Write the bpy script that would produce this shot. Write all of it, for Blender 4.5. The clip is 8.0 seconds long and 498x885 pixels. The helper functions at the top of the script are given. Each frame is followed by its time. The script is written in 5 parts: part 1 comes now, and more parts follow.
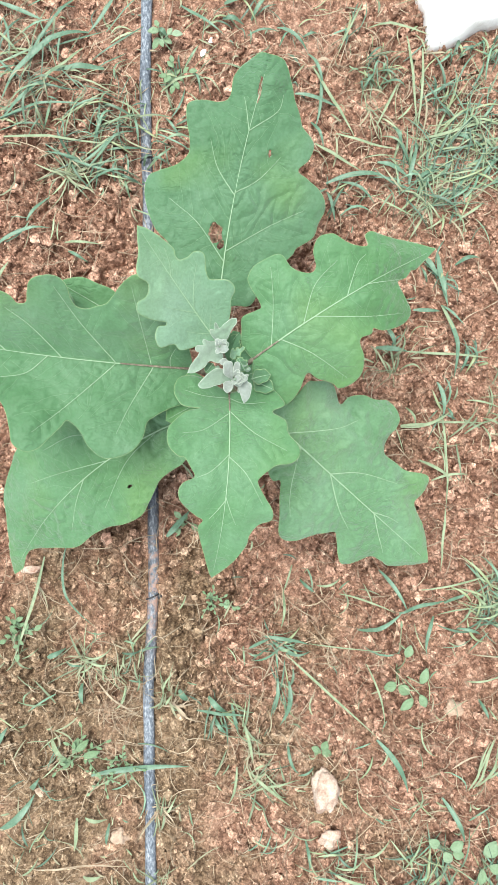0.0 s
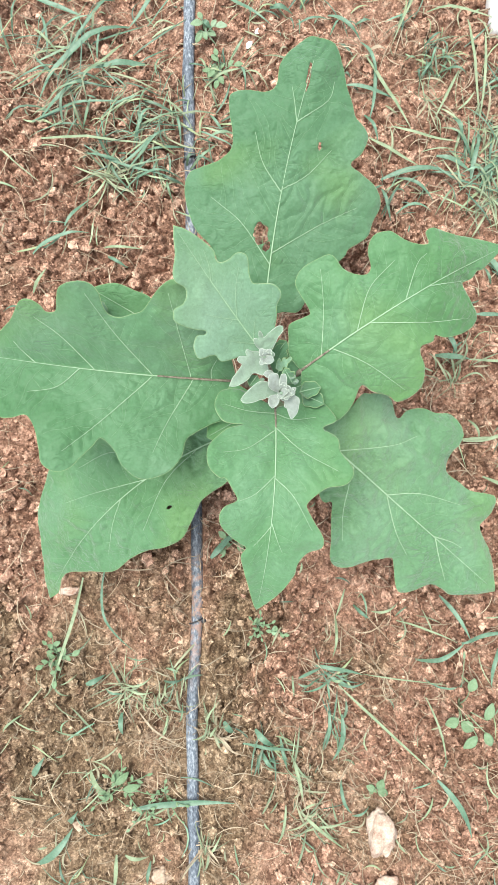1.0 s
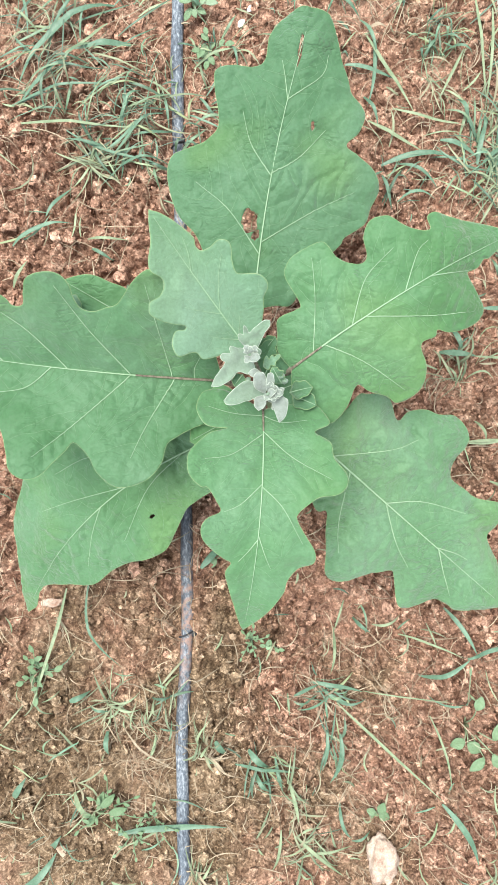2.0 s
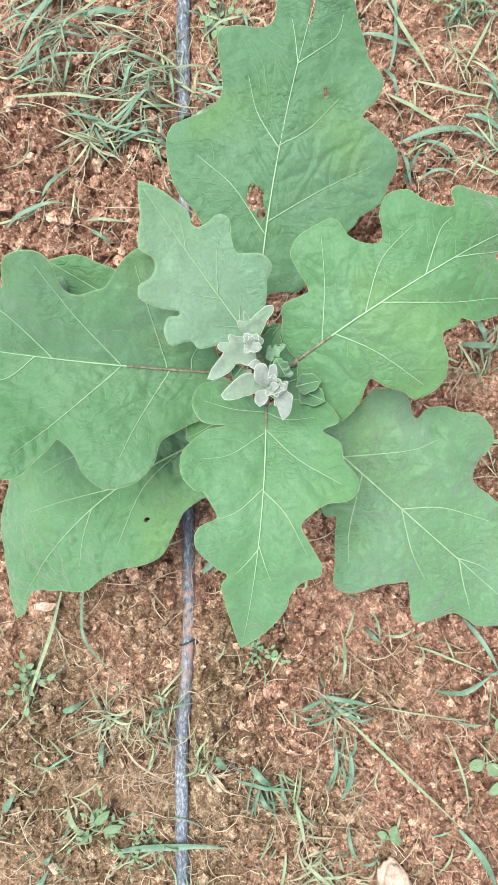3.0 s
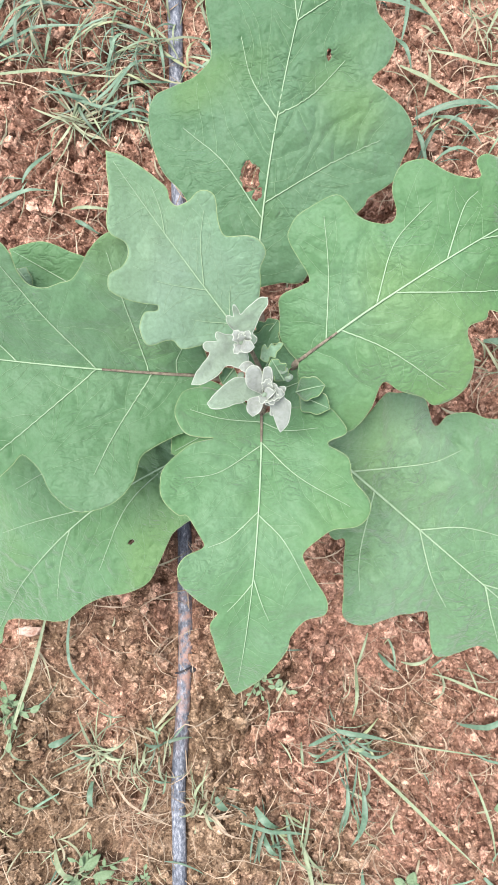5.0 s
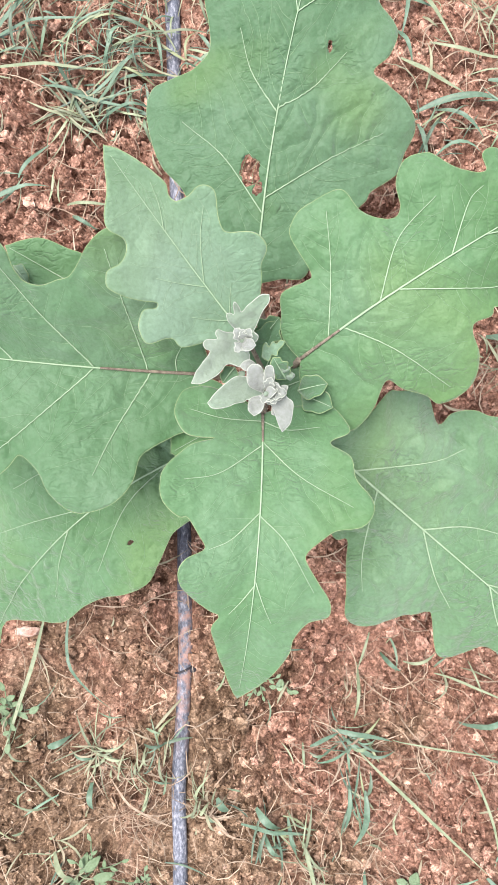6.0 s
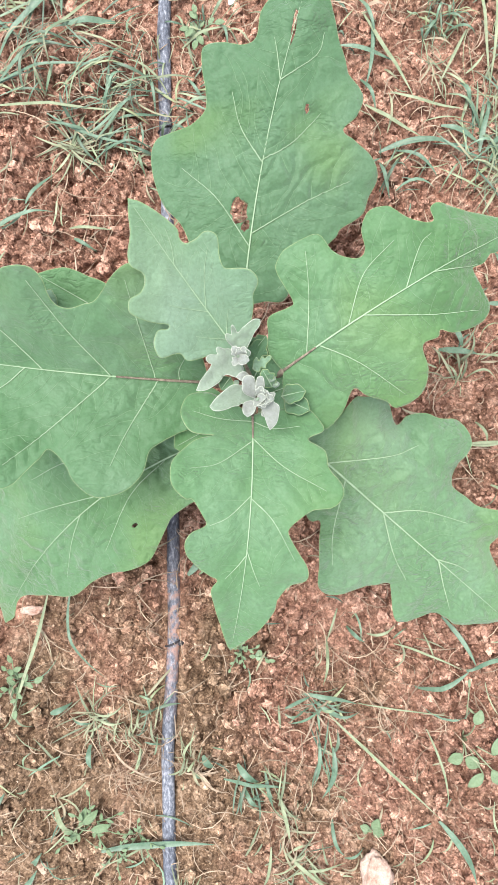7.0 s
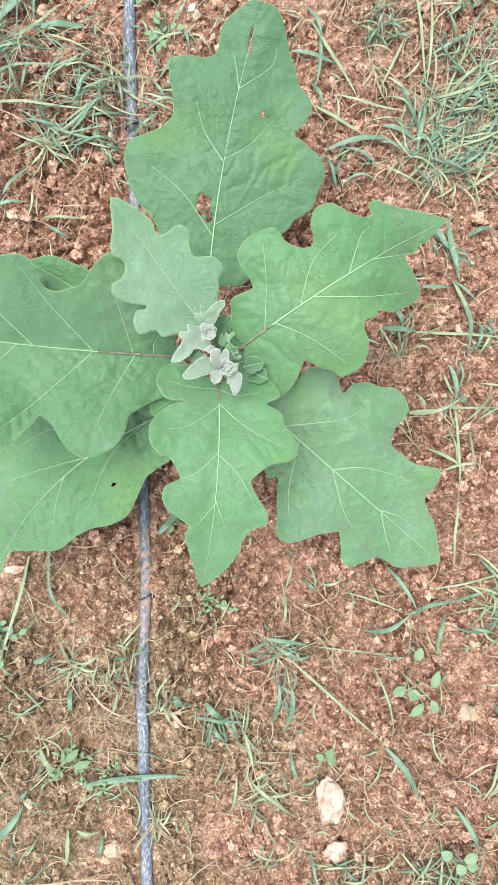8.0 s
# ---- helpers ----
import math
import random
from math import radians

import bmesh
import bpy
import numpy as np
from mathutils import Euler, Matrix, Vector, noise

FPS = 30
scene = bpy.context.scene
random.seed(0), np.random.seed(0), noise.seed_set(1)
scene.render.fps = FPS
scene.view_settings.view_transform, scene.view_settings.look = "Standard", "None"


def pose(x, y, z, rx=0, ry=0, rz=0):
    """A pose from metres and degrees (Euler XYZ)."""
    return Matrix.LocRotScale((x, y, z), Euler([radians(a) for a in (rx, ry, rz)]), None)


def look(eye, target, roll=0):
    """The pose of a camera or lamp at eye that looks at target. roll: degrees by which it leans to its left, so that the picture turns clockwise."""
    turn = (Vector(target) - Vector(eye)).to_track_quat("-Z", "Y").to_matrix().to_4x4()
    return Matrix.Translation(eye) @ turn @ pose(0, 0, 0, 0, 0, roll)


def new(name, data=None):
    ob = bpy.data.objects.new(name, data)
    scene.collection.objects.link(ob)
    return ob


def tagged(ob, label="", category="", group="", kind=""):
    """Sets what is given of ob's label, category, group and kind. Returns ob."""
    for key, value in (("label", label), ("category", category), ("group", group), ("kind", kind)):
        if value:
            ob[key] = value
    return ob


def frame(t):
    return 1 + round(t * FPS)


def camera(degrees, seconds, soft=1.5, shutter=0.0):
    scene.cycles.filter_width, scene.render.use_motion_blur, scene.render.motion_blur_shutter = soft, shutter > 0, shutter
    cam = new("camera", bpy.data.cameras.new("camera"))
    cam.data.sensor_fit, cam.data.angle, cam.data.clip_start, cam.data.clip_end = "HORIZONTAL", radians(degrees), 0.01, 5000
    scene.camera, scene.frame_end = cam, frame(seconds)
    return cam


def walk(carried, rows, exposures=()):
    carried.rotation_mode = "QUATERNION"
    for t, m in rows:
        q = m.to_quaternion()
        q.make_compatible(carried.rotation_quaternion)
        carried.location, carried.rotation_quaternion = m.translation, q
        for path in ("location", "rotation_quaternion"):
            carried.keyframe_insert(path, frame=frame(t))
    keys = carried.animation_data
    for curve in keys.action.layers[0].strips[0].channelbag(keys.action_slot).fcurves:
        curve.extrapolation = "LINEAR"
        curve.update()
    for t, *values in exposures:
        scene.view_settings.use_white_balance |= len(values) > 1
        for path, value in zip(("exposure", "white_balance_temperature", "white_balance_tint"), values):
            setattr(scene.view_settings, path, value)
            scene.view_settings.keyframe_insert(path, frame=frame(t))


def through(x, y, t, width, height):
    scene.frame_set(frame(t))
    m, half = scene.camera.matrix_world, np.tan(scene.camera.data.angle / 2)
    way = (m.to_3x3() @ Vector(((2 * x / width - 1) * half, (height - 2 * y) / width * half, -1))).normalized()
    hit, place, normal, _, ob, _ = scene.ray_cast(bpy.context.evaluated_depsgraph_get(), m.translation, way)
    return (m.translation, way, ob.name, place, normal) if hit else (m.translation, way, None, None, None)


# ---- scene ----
cam = camera(34.0, 8.0, soft=0.25)
# seconds, eye (metres), turn (degrees): a hand-held camera that looks straight down, sinks towards the plant and rises again
# seconds, exposure, kelvin, tint
LOOKS = [(0.0, 2.01, 6350, 4), (1.0, 2.03, 6400, 4), (3.5, 2.03, 6400, 7), (4.5, 2.03, 6450, 12), (6.0, 2.07, 6550, 21), (7.0, 2.06, 6500, 16), (8.0, 2.08, 6350, 6)]
PATH = [
    (0.0, 0.0108, -0.0199, 1.117, 0.68, -1.19, -4.01),
    (0.5, 0.0187, -0.015, 1.0763, -0.35, 1.37, -3.8),
    (1.0, 0.0164, -0.0079, 1.0498, 1.1, 2.46, -4.03),
    (1.5, 0.0278, -0.0123, 1.0206, 1.37, 3.32, -4.66),
    (1.7, 0.0285, -0.0017, 1.0075, 0.88, 2.63, -4.46),
    (2.8, 0.0407, -0.0034, 0.9439, 1.21, 4.31, -3.63),
    (3.0, 0.0403, 0.0031, 0.9282, 0.45, 4.17, -3.53),
    (3.5, 0.0428, 0.0034, 0.8969, 0.79, 3.69, -4.59),
    (4.0, 0.0399, 0.0036, 0.8676, 0.4, 4.0, -4.47),
    (4.5, 0.0433, 0.0058, 0.8567, 0.79, 4.21, -4.26),
    (4.7, 0.0457, 0.0092, 0.8543, 0.52, 4.79, -4.11),
    (5.8, 0.0475, 0.0164, 0.8267, 0.1, 5.18, -3.77),
    (6.0, 0.0445, 0.0163, 0.838, -0.05, 4.91, -4.1),
    (6.5, 0.0333, 0.0187, 0.887, 0.65, 3.95, -3.62),
    (7.0, 0.0331, 0.0125, 0.9457, 0.15, 2.42, -3.97),
    (7.5, 0.0275, 0.0022, 1.0089, -1.04, 1.02, -4.56),
    (8.0, 0.0269, -0.0032, 1.0413, -1.02, -0.65, -4.58),
]
walk(cam, [(t, pose(*place)) for t, *place in PATH], LOOKS)

# ---- world, sun, exposure ----
world = bpy.data.worlds.new("overcast_sky")
scene.world = world
world.use_nodes = True
wn = world.node_tree
sky = wn.nodes.new("ShaderNodeTexSky")
sky.sky_type, sky.sun_disc = "NISHITA", False
sky.sun_elevation, sky.sun_rotation = radians(78), radians(-49)
grey = wn.nodes.new("ShaderNodeHueSaturation")
grey.inputs["Saturation"].default_value = 0.30
wn.links.new(sky.outputs["Color"], grey.inputs["Color"])
wn.links.new(grey.outputs["Color"], wn.nodes["Background"].inputs["Color"])
wn.nodes["Background"].inputs["Strength"].default_value = 0.092

sun = new("sun", bpy.data.lights.new("sun", "SUN"))
sun.data.energy, sun.data.angle, sun.data.color = 1.45, radians(30), (1.0, 0.97, 0.93)
sun.matrix_world = look((-0.32, 0.28, 2.0), (0, 0, 0))


# ---- materials ----
def material(name, rough=0.6, spec=0.4, sheen=0.0):
    m = bpy.data.materials.new(name)
    m.use_nodes = True
    b = m.node_tree.nodes["Principled BSDF"]
    b.inputs["Roughness"].default_value = rough
    b.inputs["Specular IOR Level"].default_value = spec
    b.inputs["Sheen Weight"].default_value = sheen
    return m, m.node_tree, b


def node(nt, kind, **values):
    n = nt.nodes.new("ShaderNode" + kind)
    for key, v in values.items():
        n.inputs[key.replace("_", " ")].default_value = v
    return n


def tex(nt, kind, scale, coord=None, **values):
    n = node(nt, kind, Scale=scale, **values)
    nt.links.new(coord if coord else nt.nodes.new("ShaderNodeTexCoord").outputs["Object"], n.inputs["Vector"])
    return n


def ramp(nt, socket, *stops):
    n = nt.nodes.new("ShaderNodeValToRGB")
    el = n.color_ramp.elements
    while len(el) < len(stops):
        el.new(0.5)
    for e, (at, c) in zip(el, stops):
        e.position, e.color = at, (*c, 1) if len(c) == 3 else c
    nt.links.new(socket, n.inputs["Fac"])
    return n


def mix(nt, fac, a, b, mode="MIX"):
    n = nt.nodes.new("ShaderNodeMix")
    n.data_type, n.blend_type = "RGBA", mode
    for socket, v in ((n.inputs["Factor"], fac), (n.inputs["A"], a), (n.inputs["B"], b)):
        if isinstance(v, bpy.types.NodeSocket):
            nt.links.new(v, socket)
        else:
            socket.default_value = (*v, 1) if isinstance(v, tuple) else v
    return n.outputs["Result"]


def bump(nt, bsdf, *layers):
    last = None
    for socket, strength, distance in layers:
        n = node(nt, "Bump", Strength=strength, Distance=distance)
        nt.links.new(socket, n.inputs["Height"])
        if last:
            nt.links.new(last.outputs["Normal"], n.inputs["Normal"])
        last = n
    nt.links.new(last.outputs["Normal"], bsdf.inputs["Normal"])


def grey_ramp(nt, socket, lo, hi):
    return ramp(nt, socket, (lo, (0, 0, 0)), (hi, (1, 1, 1))).outputs["Color"]


def leaf_material(name, dark, mid, dusty, through=0.22, sheen=0.25, sheenless_share=0.45, relief=1.0, rough=0.58, spec=0.34):
    """Felted leaf: cloudy green with yellower parts, fine mottling, small puckers, and light that shines through."""
    m, nt, b = material(name, rough, spec, sheen)
    b.inputs["Sheen Roughness"].default_value = 0.6
    place = nt.nodes.new("ShaderNodeTexCoord").outputs["Object"]
    warp = tex(nt, "TexNoise", 55, Detail=2)
    bent = mix(nt, 0.012, place, warp.outputs["Color"], "ADD")
    broad = tex(nt, "TexNoise", 9, Detail=3)
    mottle = tex(nt, "TexNoise", 65, Detail=4, Roughness=0.6)
    fine = tex(nt, "TexNoise", 420, Detail=4, Roughness=0.65)
    c = ramp(nt, broad.outputs["Fac"], (0.32, dark), (0.52, mid), (0.74, dusty)).outputs["Color"]
    c = mix(nt, grey_ramp(nt, mottle.outputs["Fac"], 0.35, 0.75), c, mix(nt, 0.12, c, dusty))
    # yellow-green clouds painted at random, as for slopes that lack the sky's sheen
    sheenless = grey_ramp(nt, tex(nt, "TexNoise", 8, Detail=2).outputs["Fac"], 0.52, 0.66)
    c = mix(nt, mix(nt, 1.0, sheenless, (sheenless_share,) * 3, "MULTIPLY"), c, (0.105, 0.215, 0.040))
    c = mix(nt, 1.0, c, ramp(nt, fine.outputs["Fac"], (0.30, (0.84, 0.86, 0.82)), (0.70, (1.14, 1.12, 1.16))).outputs["Color"], "MULTIPLY")
    nt.links.new(c, b.inputs["Base Color"])
    # short creases that come and go over the leaf
    long = nt.nodes.new("ShaderNodeMapping")
    long.inputs["Scale"].default_value = (0.45, 1.0, 0.7)
    nt.links.new(bent, long.inputs["Vector"])
    pleat = tex(nt, "TexNoise", 190, long.outputs["Vector"], Detail=2, Roughness=0.45)
    ridge = ramp(nt, pleat.outputs["Fac"], (0.42, (1, 1, 1)), (0.50, (0, 0, 0)), (0.58, (1, 1, 1))).outputs["Color"]
    pleats = mix(nt, 1.0, ridge, grey_ramp(nt, tex(nt, "TexNoise", 24, Detail=2).outputs["Fac"], 0.50, 0.64), "MULTIPLY")
    # the net of the smallest veins draws the blade in between its meshes
    net = tex(nt, "TexVoronoi", 120, bent)
    net.feature = "DISTANCE_TO_EDGE"
    mesh = ramp(nt, net.outputs["Distance"], (0.0, (0, 0, 0)), (0.07, (0.75, 0.75, 0.75)), (0.20, (1, 1, 1))).outputs["Color"]
    meshes = mix(nt, grey_ramp(nt, tex(nt, "TexNoise", 17, Detail=2).outputs["Fac"], 0.40, 0.62), (1, 1, 1), mesh)
    pucker = tex(nt, "TexNoise", 150, bent, Detail=3)
    bump(nt, b, (meshes, 0.2 * relief, 0.0014), (pleats, 0.5 * relief, 0.0018), (pucker.outputs["Fac"], 0.7 * relief, 0.003), (fine.outputs["Fac"], 0.2, 0.0007))
    glow = nt.nodes.new("ShaderNodeBsdfTranslucent")
    nt.links.new(mix(nt, 0.5, c, (0.20, 0.42, 0.04)), glow.inputs["Color"])
    both = nt.nodes.new("ShaderNodeMixShader")
    both.inputs[0].default_value = through
    nt.links.new(b.outputs[0], both.inputs[1])
    nt.links.new(glow.outputs[0], both.inputs[2])
    nt.links.new(both.outputs[0], nt.nodes["Material Output"].inputs["Surface"])
    return m


LEAF_GREEN = leaf_material("leaf_green", (0.044, 0.138, 0.042), (0.078, 0.183, 0.078), (0.122, 0.222, 0.124), relief=0.7)
LEAF_SHOOT = leaf_material("leaf_shoot_green", (0.105, 0.212, 0.110), (0.140, 0.255, 0.148), (0.185, 0.295, 0.195), sheenless_share=0.15, relief=0.5)
LEAF_DUSTY = leaf_material("leaf_dusty_green", (0.050, 0.140, 0.052), (0.078, 0.178, 0.082), (0.115, 0.215, 0.122), relief=0.8)
LEAF_WARM = leaf_material("leaf_warm_green", (0.056, 0.158, 0.046), (0.084, 0.200, 0.080), (0.125, 0.240, 0.128), relief=0.8)
LEAF_CREASED = leaf_material("leaf_creased_green", (0.055, 0.155, 0.048), (0.085, 0.200, 0.084), (0.132, 0.248, 0.136), relief=1.0)
LEAF_FROST = leaf_material("leaf_frosted_green", (0.075, 0.182, 0.068), (0.108, 0.226, 0.106), (0.155, 0.270, 0.158), sheenless_share=0.35, relief=1.1)
LEAF_YOUNG = leaf_material("leaf_young_felt", (0.165, 0.205, 0.165), (0.215, 0.250, 0.212), (0.280, 0.305, 0.270), 0.15, 0.30, sheenless_share=0.0, relief=0.5, rough=0.7, spec=0.25)
LEAF_BUD = leaf_material("leaf_bud_grey_green", (0.125, 0.205, 0.122), (0.165, 0.245, 0.162), (0.235, 0.290, 0.228), 0.15, 0.30, sheenless_share=0.0, relief=0.5, rough=0.7, spec=0.25)
WEED_GREEN = leaf_material("weed_green", (0.13, 0.21, 0.10), (0.20, 0.29, 0.16), (0.29, 0.37, 0.25), 0.25, 0.1, sheenless_share=0.2)


def plain_material(name, a, b_, scale, rough=0.7, relief=0.3, depth=0.001, spec=0.3, per_piece=0.0, alt=None):
    """Two colours that cloud into one another at two scales, with fine relief; per_piece also varies it from island to island."""
    m, nt, b = material(name, rough, spec)
    one = tex(nt, "TexNoise", scale, Detail=4, Roughness=0.6)
    two = tex(nt, "TexNoise", scale * 7, Detail=3, Roughness=0.7)
    f = mix(nt, 0.4, one.outputs["Fac"], two.outputs["Fac"])
    c = ramp(nt, f, (0.36, a), (0.64, b_)).outputs["Color"]
    if per_piece:
        geo = nt.nodes.new("ShaderNodeNewGeometry")
        tone = ramp(nt, geo.outputs["Random Per Island"], (0.0, (1 - per_piece,) * 3), (1.0, (1 + per_piece,) * 3)).outputs["Color"]
        c = mix(nt, 1.0, c, tone, "MULTIPLY")
        if alt:
            hue = nt.nodes.new("ShaderNodeMath")
            hue.operation = "FRACT"
            seven = nt.nodes.new("ShaderNodeMath")
            seven.operation = "MULTIPLY"
            seven.inputs[1].default_value = 7.31
            nt.links.new(geo.outputs["Random Per Island"], seven.inputs[0])
            nt.links.new(seven.outputs[0], hue.inputs[0])
            c = mix(nt, grey_ramp(nt, hue.outputs[0], 0.35, 0.95), c, alt)
    nt.links.new(c, b.inputs["Base Color"])
    bump(nt, b, (two.outputs["Fac"], relief, depth))
    return m


VEIN = plain_material("vein_pale_green", (0.215, 0.330, 0.190), (0.295, 0.405, 0.258), 120)
VEIN_FINE = plain_material("vein_fine_green", (0.155, 0.280, 0.135), (0.210, 0.340, 0.185), 120)
MARGIN = plain_material("leaf_margin_pale", (0.15, 0.25, 0.10), (0.25, 0.33, 0.16), 120)
FELT = plain_material("felt_margin_white", (0.31, 0.36, 0.28), (0.41, 0.45, 0.37), 120)
PETIOLE = plain_material("petiole_purple_brown", (0.085, 0.060, 0.050), (0.30, 0.27, 0.19), 300, 0.85, 0.8, 0.0012)
STEM = plain_material("stem_felted_green", (0.13, 0.20, 0.10), (0.24, 0.30, 0.18), 80)
GRASS = plain_material("grass_blue_green", (0.050, 0.104, 0.060), (0.122, 0.195, 0.128), 40, 0.5, 0.2, 0.0006, 0.45, 0.45, (0.21, 0.245, 0.125))
GRASS_PALE = plain_material("grass_pale", (0.125, 0.165, 0.088), (0.235, 0.272, 0.165), 40, 0.6, 0.2, 0.0006, 0.4, 0.40, (0.25, 0.22, 0.14))
STRAW = plain_material("dry_straw", (0.20, 0.145, 0.095), (0.36, 0.295, 0.21), 50, 0.75, 0.3, 0.0006, 0.2, 0.35)
PEBBLE = plain_material("pebble_buff", (0.30, 0.20, 0.14), (0.50, 0.38, 0.28), 90, 0.85, 0.5, 0.002)
ROCK_WHITE = plain_material("stone_white", (0.74, 0.72, 0.68), (0.86, 0.85, 0.83), 25, 0.8, 0.4, 0.003)
ROCK_PALE = plain_material("stone_pale_soiled", (0.26, 0.145, 0.098), (0.58, 0.47, 0.38), 70, 0.85, 0.6, 0.003)


def soil_material(name, clod=False):
    """Red crumbly soil that turns to grey tan where it is trodden and crusted."""
    m, nt, b = material(name, 0.92, 0.15)
    place = nt.nodes.new("ShaderNodeTexCoord").outputs["Object"]
    broad = tex(nt, "TexNoise", 6.5, Detail=4, Roughness=0.6)
    mid = tex(nt, "TexNoise", 60, Detail=4, Roughness=0.6)
    fine = tex(nt, "TexNoise", 380, Detail=5, Roughness=0.68)
    sway = tex(nt, "TexNoise", 130, Detail=2)
    bent = mix(nt, 0.006, place, sway.outputs["Color"], "ADD")
    grit = tex(nt, "TexVoronoi", 430, bent)
    grit2 = tex(nt, "TexVoronoi", 185, bent)
    c = ramp(nt, mid.outputs["Fac"], (0.34, (0.210, 0.116, 0.080)), (0.52, (0.358, 0.216, 0.154)), (0.70, (0.488, 0.334, 0.248))).outputs["Color"]
    tan = ramp(nt, mid.outputs["Fac"], (0.34, (0.145, 0.099, 0.061)), (0.52, (0.254, 0.182, 0.117)), (0.70, (0.370, 0.282, 0.195))).outputs["Color"]
    # the crusted ground round one low spot, and smaller patches elsewhere
    off = nt.nodes.new("ShaderNodeVectorMath")
    off.operation = "DISTANCE"
    off.inputs[1].default_value = (-0.27, -0.46, 0)
    nt.links.new(place, off.inputs[0])
    blend = nt.nodes.new("ShaderNodeMath")
    blend.operation = "MULTIPLY_ADD"
    blend.inputs[1].default_value = 0.55
    nt.links.new(off.outputs["Value"], blend.inputs[0])
    nt.links.new(broad.outputs["Fac"], blend.inputs[2])
    crust = ramp(nt, blend.outputs[0], (0.56, (1, 1, 1)), (0.74, (0, 0, 0))).outputs["Color"]
    c = mix(nt, crust, c, tan)
    c = mix(nt, mix(nt, 1.0, grey_ramp(nt, broad.outputs["Fac"], 0.58, 0.72), (0.4, 0.4, 0.4), "MULTIPLY"), c, tan)
    # pale sand grains
    grain = ramp(nt, grit.outputs["Distance"], (0.14, (1, 1, 1)), (0.26, (0, 0, 0))).outputs["Color"]
    pick = grey_ramp(nt, grit.outputs["Color"], 0.66, 0.80)
    c = mix(nt, mix(nt, 1.0, mix(nt, 1.0, grain, pick, "MULTIPLY"), (0.55, 0.55, 0.55), "MULTIPLY"), c, (0.56, 0.40, 0.28))
    c = mix(nt, 1.0, c, ramp(nt, fine.outputs["Fac"], (0.36, (0.62, 0.59, 0.57)), (0.62, (1.22, 1.22, 1.22))).outputs["Color"], "MULTIPLY")
    for cell, low, high in ((grit2, 0.62, 1.24), (grit, 0.66, 1.22)):
        tone = nt.nodes.new("ShaderNodeSeparateColor")
        nt.links.new(cell.outputs["Color"], tone.inputs[0])
        c = mix(nt, 1.0, c, ramp(nt, tone.outputs[1], (0.0, (low, low * 0.97, low * 0.95)), (1.0, (high,) * 3)).outputs["Color"], "MULTIPLY")
    if not clod:
        c = mix(nt, 1.0, c, (0.86, 0.84, 0.83), "MULTIPLY")
    else:
        geo = nt.nodes.new("ShaderNodeNewGeometry")
        c = mix(nt, 1.0, c, ramp(nt, geo.outputs["Random Per Island"], (0, (0.74, 0.71, 0.69)), (0.5, (1.18, 1.18, 1.18)), (1, (1.42, 1.45, 1.47))).outputs["Color"], "MULTIPLY")
    nt.links.new(c, b.inputs["Base Color"])
    bump(nt, b, (mid.outputs["Fac"], 0.6, 0.008), (grit2.outputs["Distance"], -1.0, 0.0055), (grit.outputs["Distance"], -0.8, 0.0024), (fine.outputs["Fac"], 0.5, 0.0015))
    return m


SOIL = soil_material("red_soil")
SOIL_CLOD = soil_material("red_soil_crumbs", True)


def pipe_material():
    m, nt, b = material("pipe_black_dusty", 0.5, 0.45)
    place = nt.nodes.new("ShaderNodeTexCoord")
    along = nt.nodes.new("ShaderNodeMapping")
    along.inputs["Scale"].default_value = (1.0, 0.4, 1.0)
    nt.links.new(place.outputs["Object"], along.inputs["Vector"])
    dust = tex(nt, "TexNoise", 420, along.outputs["Vector"], Detail=6, Roughness=0.7)
    wide = tex(nt, "TexNoise", 9, Detail=3)
    f = mix(nt, 0.22, dust.outputs["Fac"], wide.outputs["Fac"])
    c = ramp(nt, f, (0.38, (0.040, 0.047, 0.060)), (0.50, (0.115, 0.134, 0.162)), (0.64, (0.36, 0.38, 0.40))).outputs["Color"]
    # red mud smeared where soil has washed over the pipe
    split = nt.nodes.new("ShaderNodeSeparateXYZ")
    nt.links.new(place.outputs["Object"], split.inputs[0])
    stretch = ramp(nt, split.outputs["Y"], (0.0, (0, 0, 0)), (1.0, (0, 0, 0)))
    shift = nt.nodes.new("ShaderNodeMath")
    shift.operation = "ADD"
    shift.inputs[1].default_value = 0.5
    nt.links.new(split.outputs["Y"], shift.inputs[0])
    nt.links.new(shift.outputs[0], stretch.inputs["Fac"])
    el = stretch.color_ramp.elements
    for at, v in ((0.20, 0.0), (0.29, 0.9), (0.35, 1.0), (0.385, 0.0)):
        e = el.new(at)
        e.color = (v, v, v, 1)
    mud = mix(nt, 1.0, stretch.outputs["Color"], grey_ramp(nt, tex(nt, "TexNoise", 110, Detail=5, Roughness=0.65).outputs["Fac"], 0.44, 0.60), "MULTIPLY")
    c = mix(nt, mud, c, (0.31, 0.19, 0.145))
    nt.links.new(c, b.inputs["Base Color"])
    nt.links.new(grey_ramp(nt, f, 0.1, 0.7), b.inputs["Roughness"])
    bump(nt, b, (dust.outputs["Fac"], 0.3, 0.001))
    return m


PIPE = pipe_material()
PIPE_DARK = plain_material("dripper_black", (0.02, 0.02, 0.022), (0.05, 0.05, 0.055), 90, 0.5)


# ---- mesh helpers ----
def mesh_object(name, verts, faces, mat, parent=None, label="", smooth=True):
    me = bpy.data.meshes.new(name)
    me.from_pydata([tuple(map(float, v)) for v in verts], [], faces)
    me.materials.append(mat)
    me.polygons.foreach_set("use_smooth", [smooth] * len(me.polygons))
    me.update()
    ob = new(name, me)
    if parent:
        ob.parent = parent
    if label:
        tagged(ob, label)
    return ob


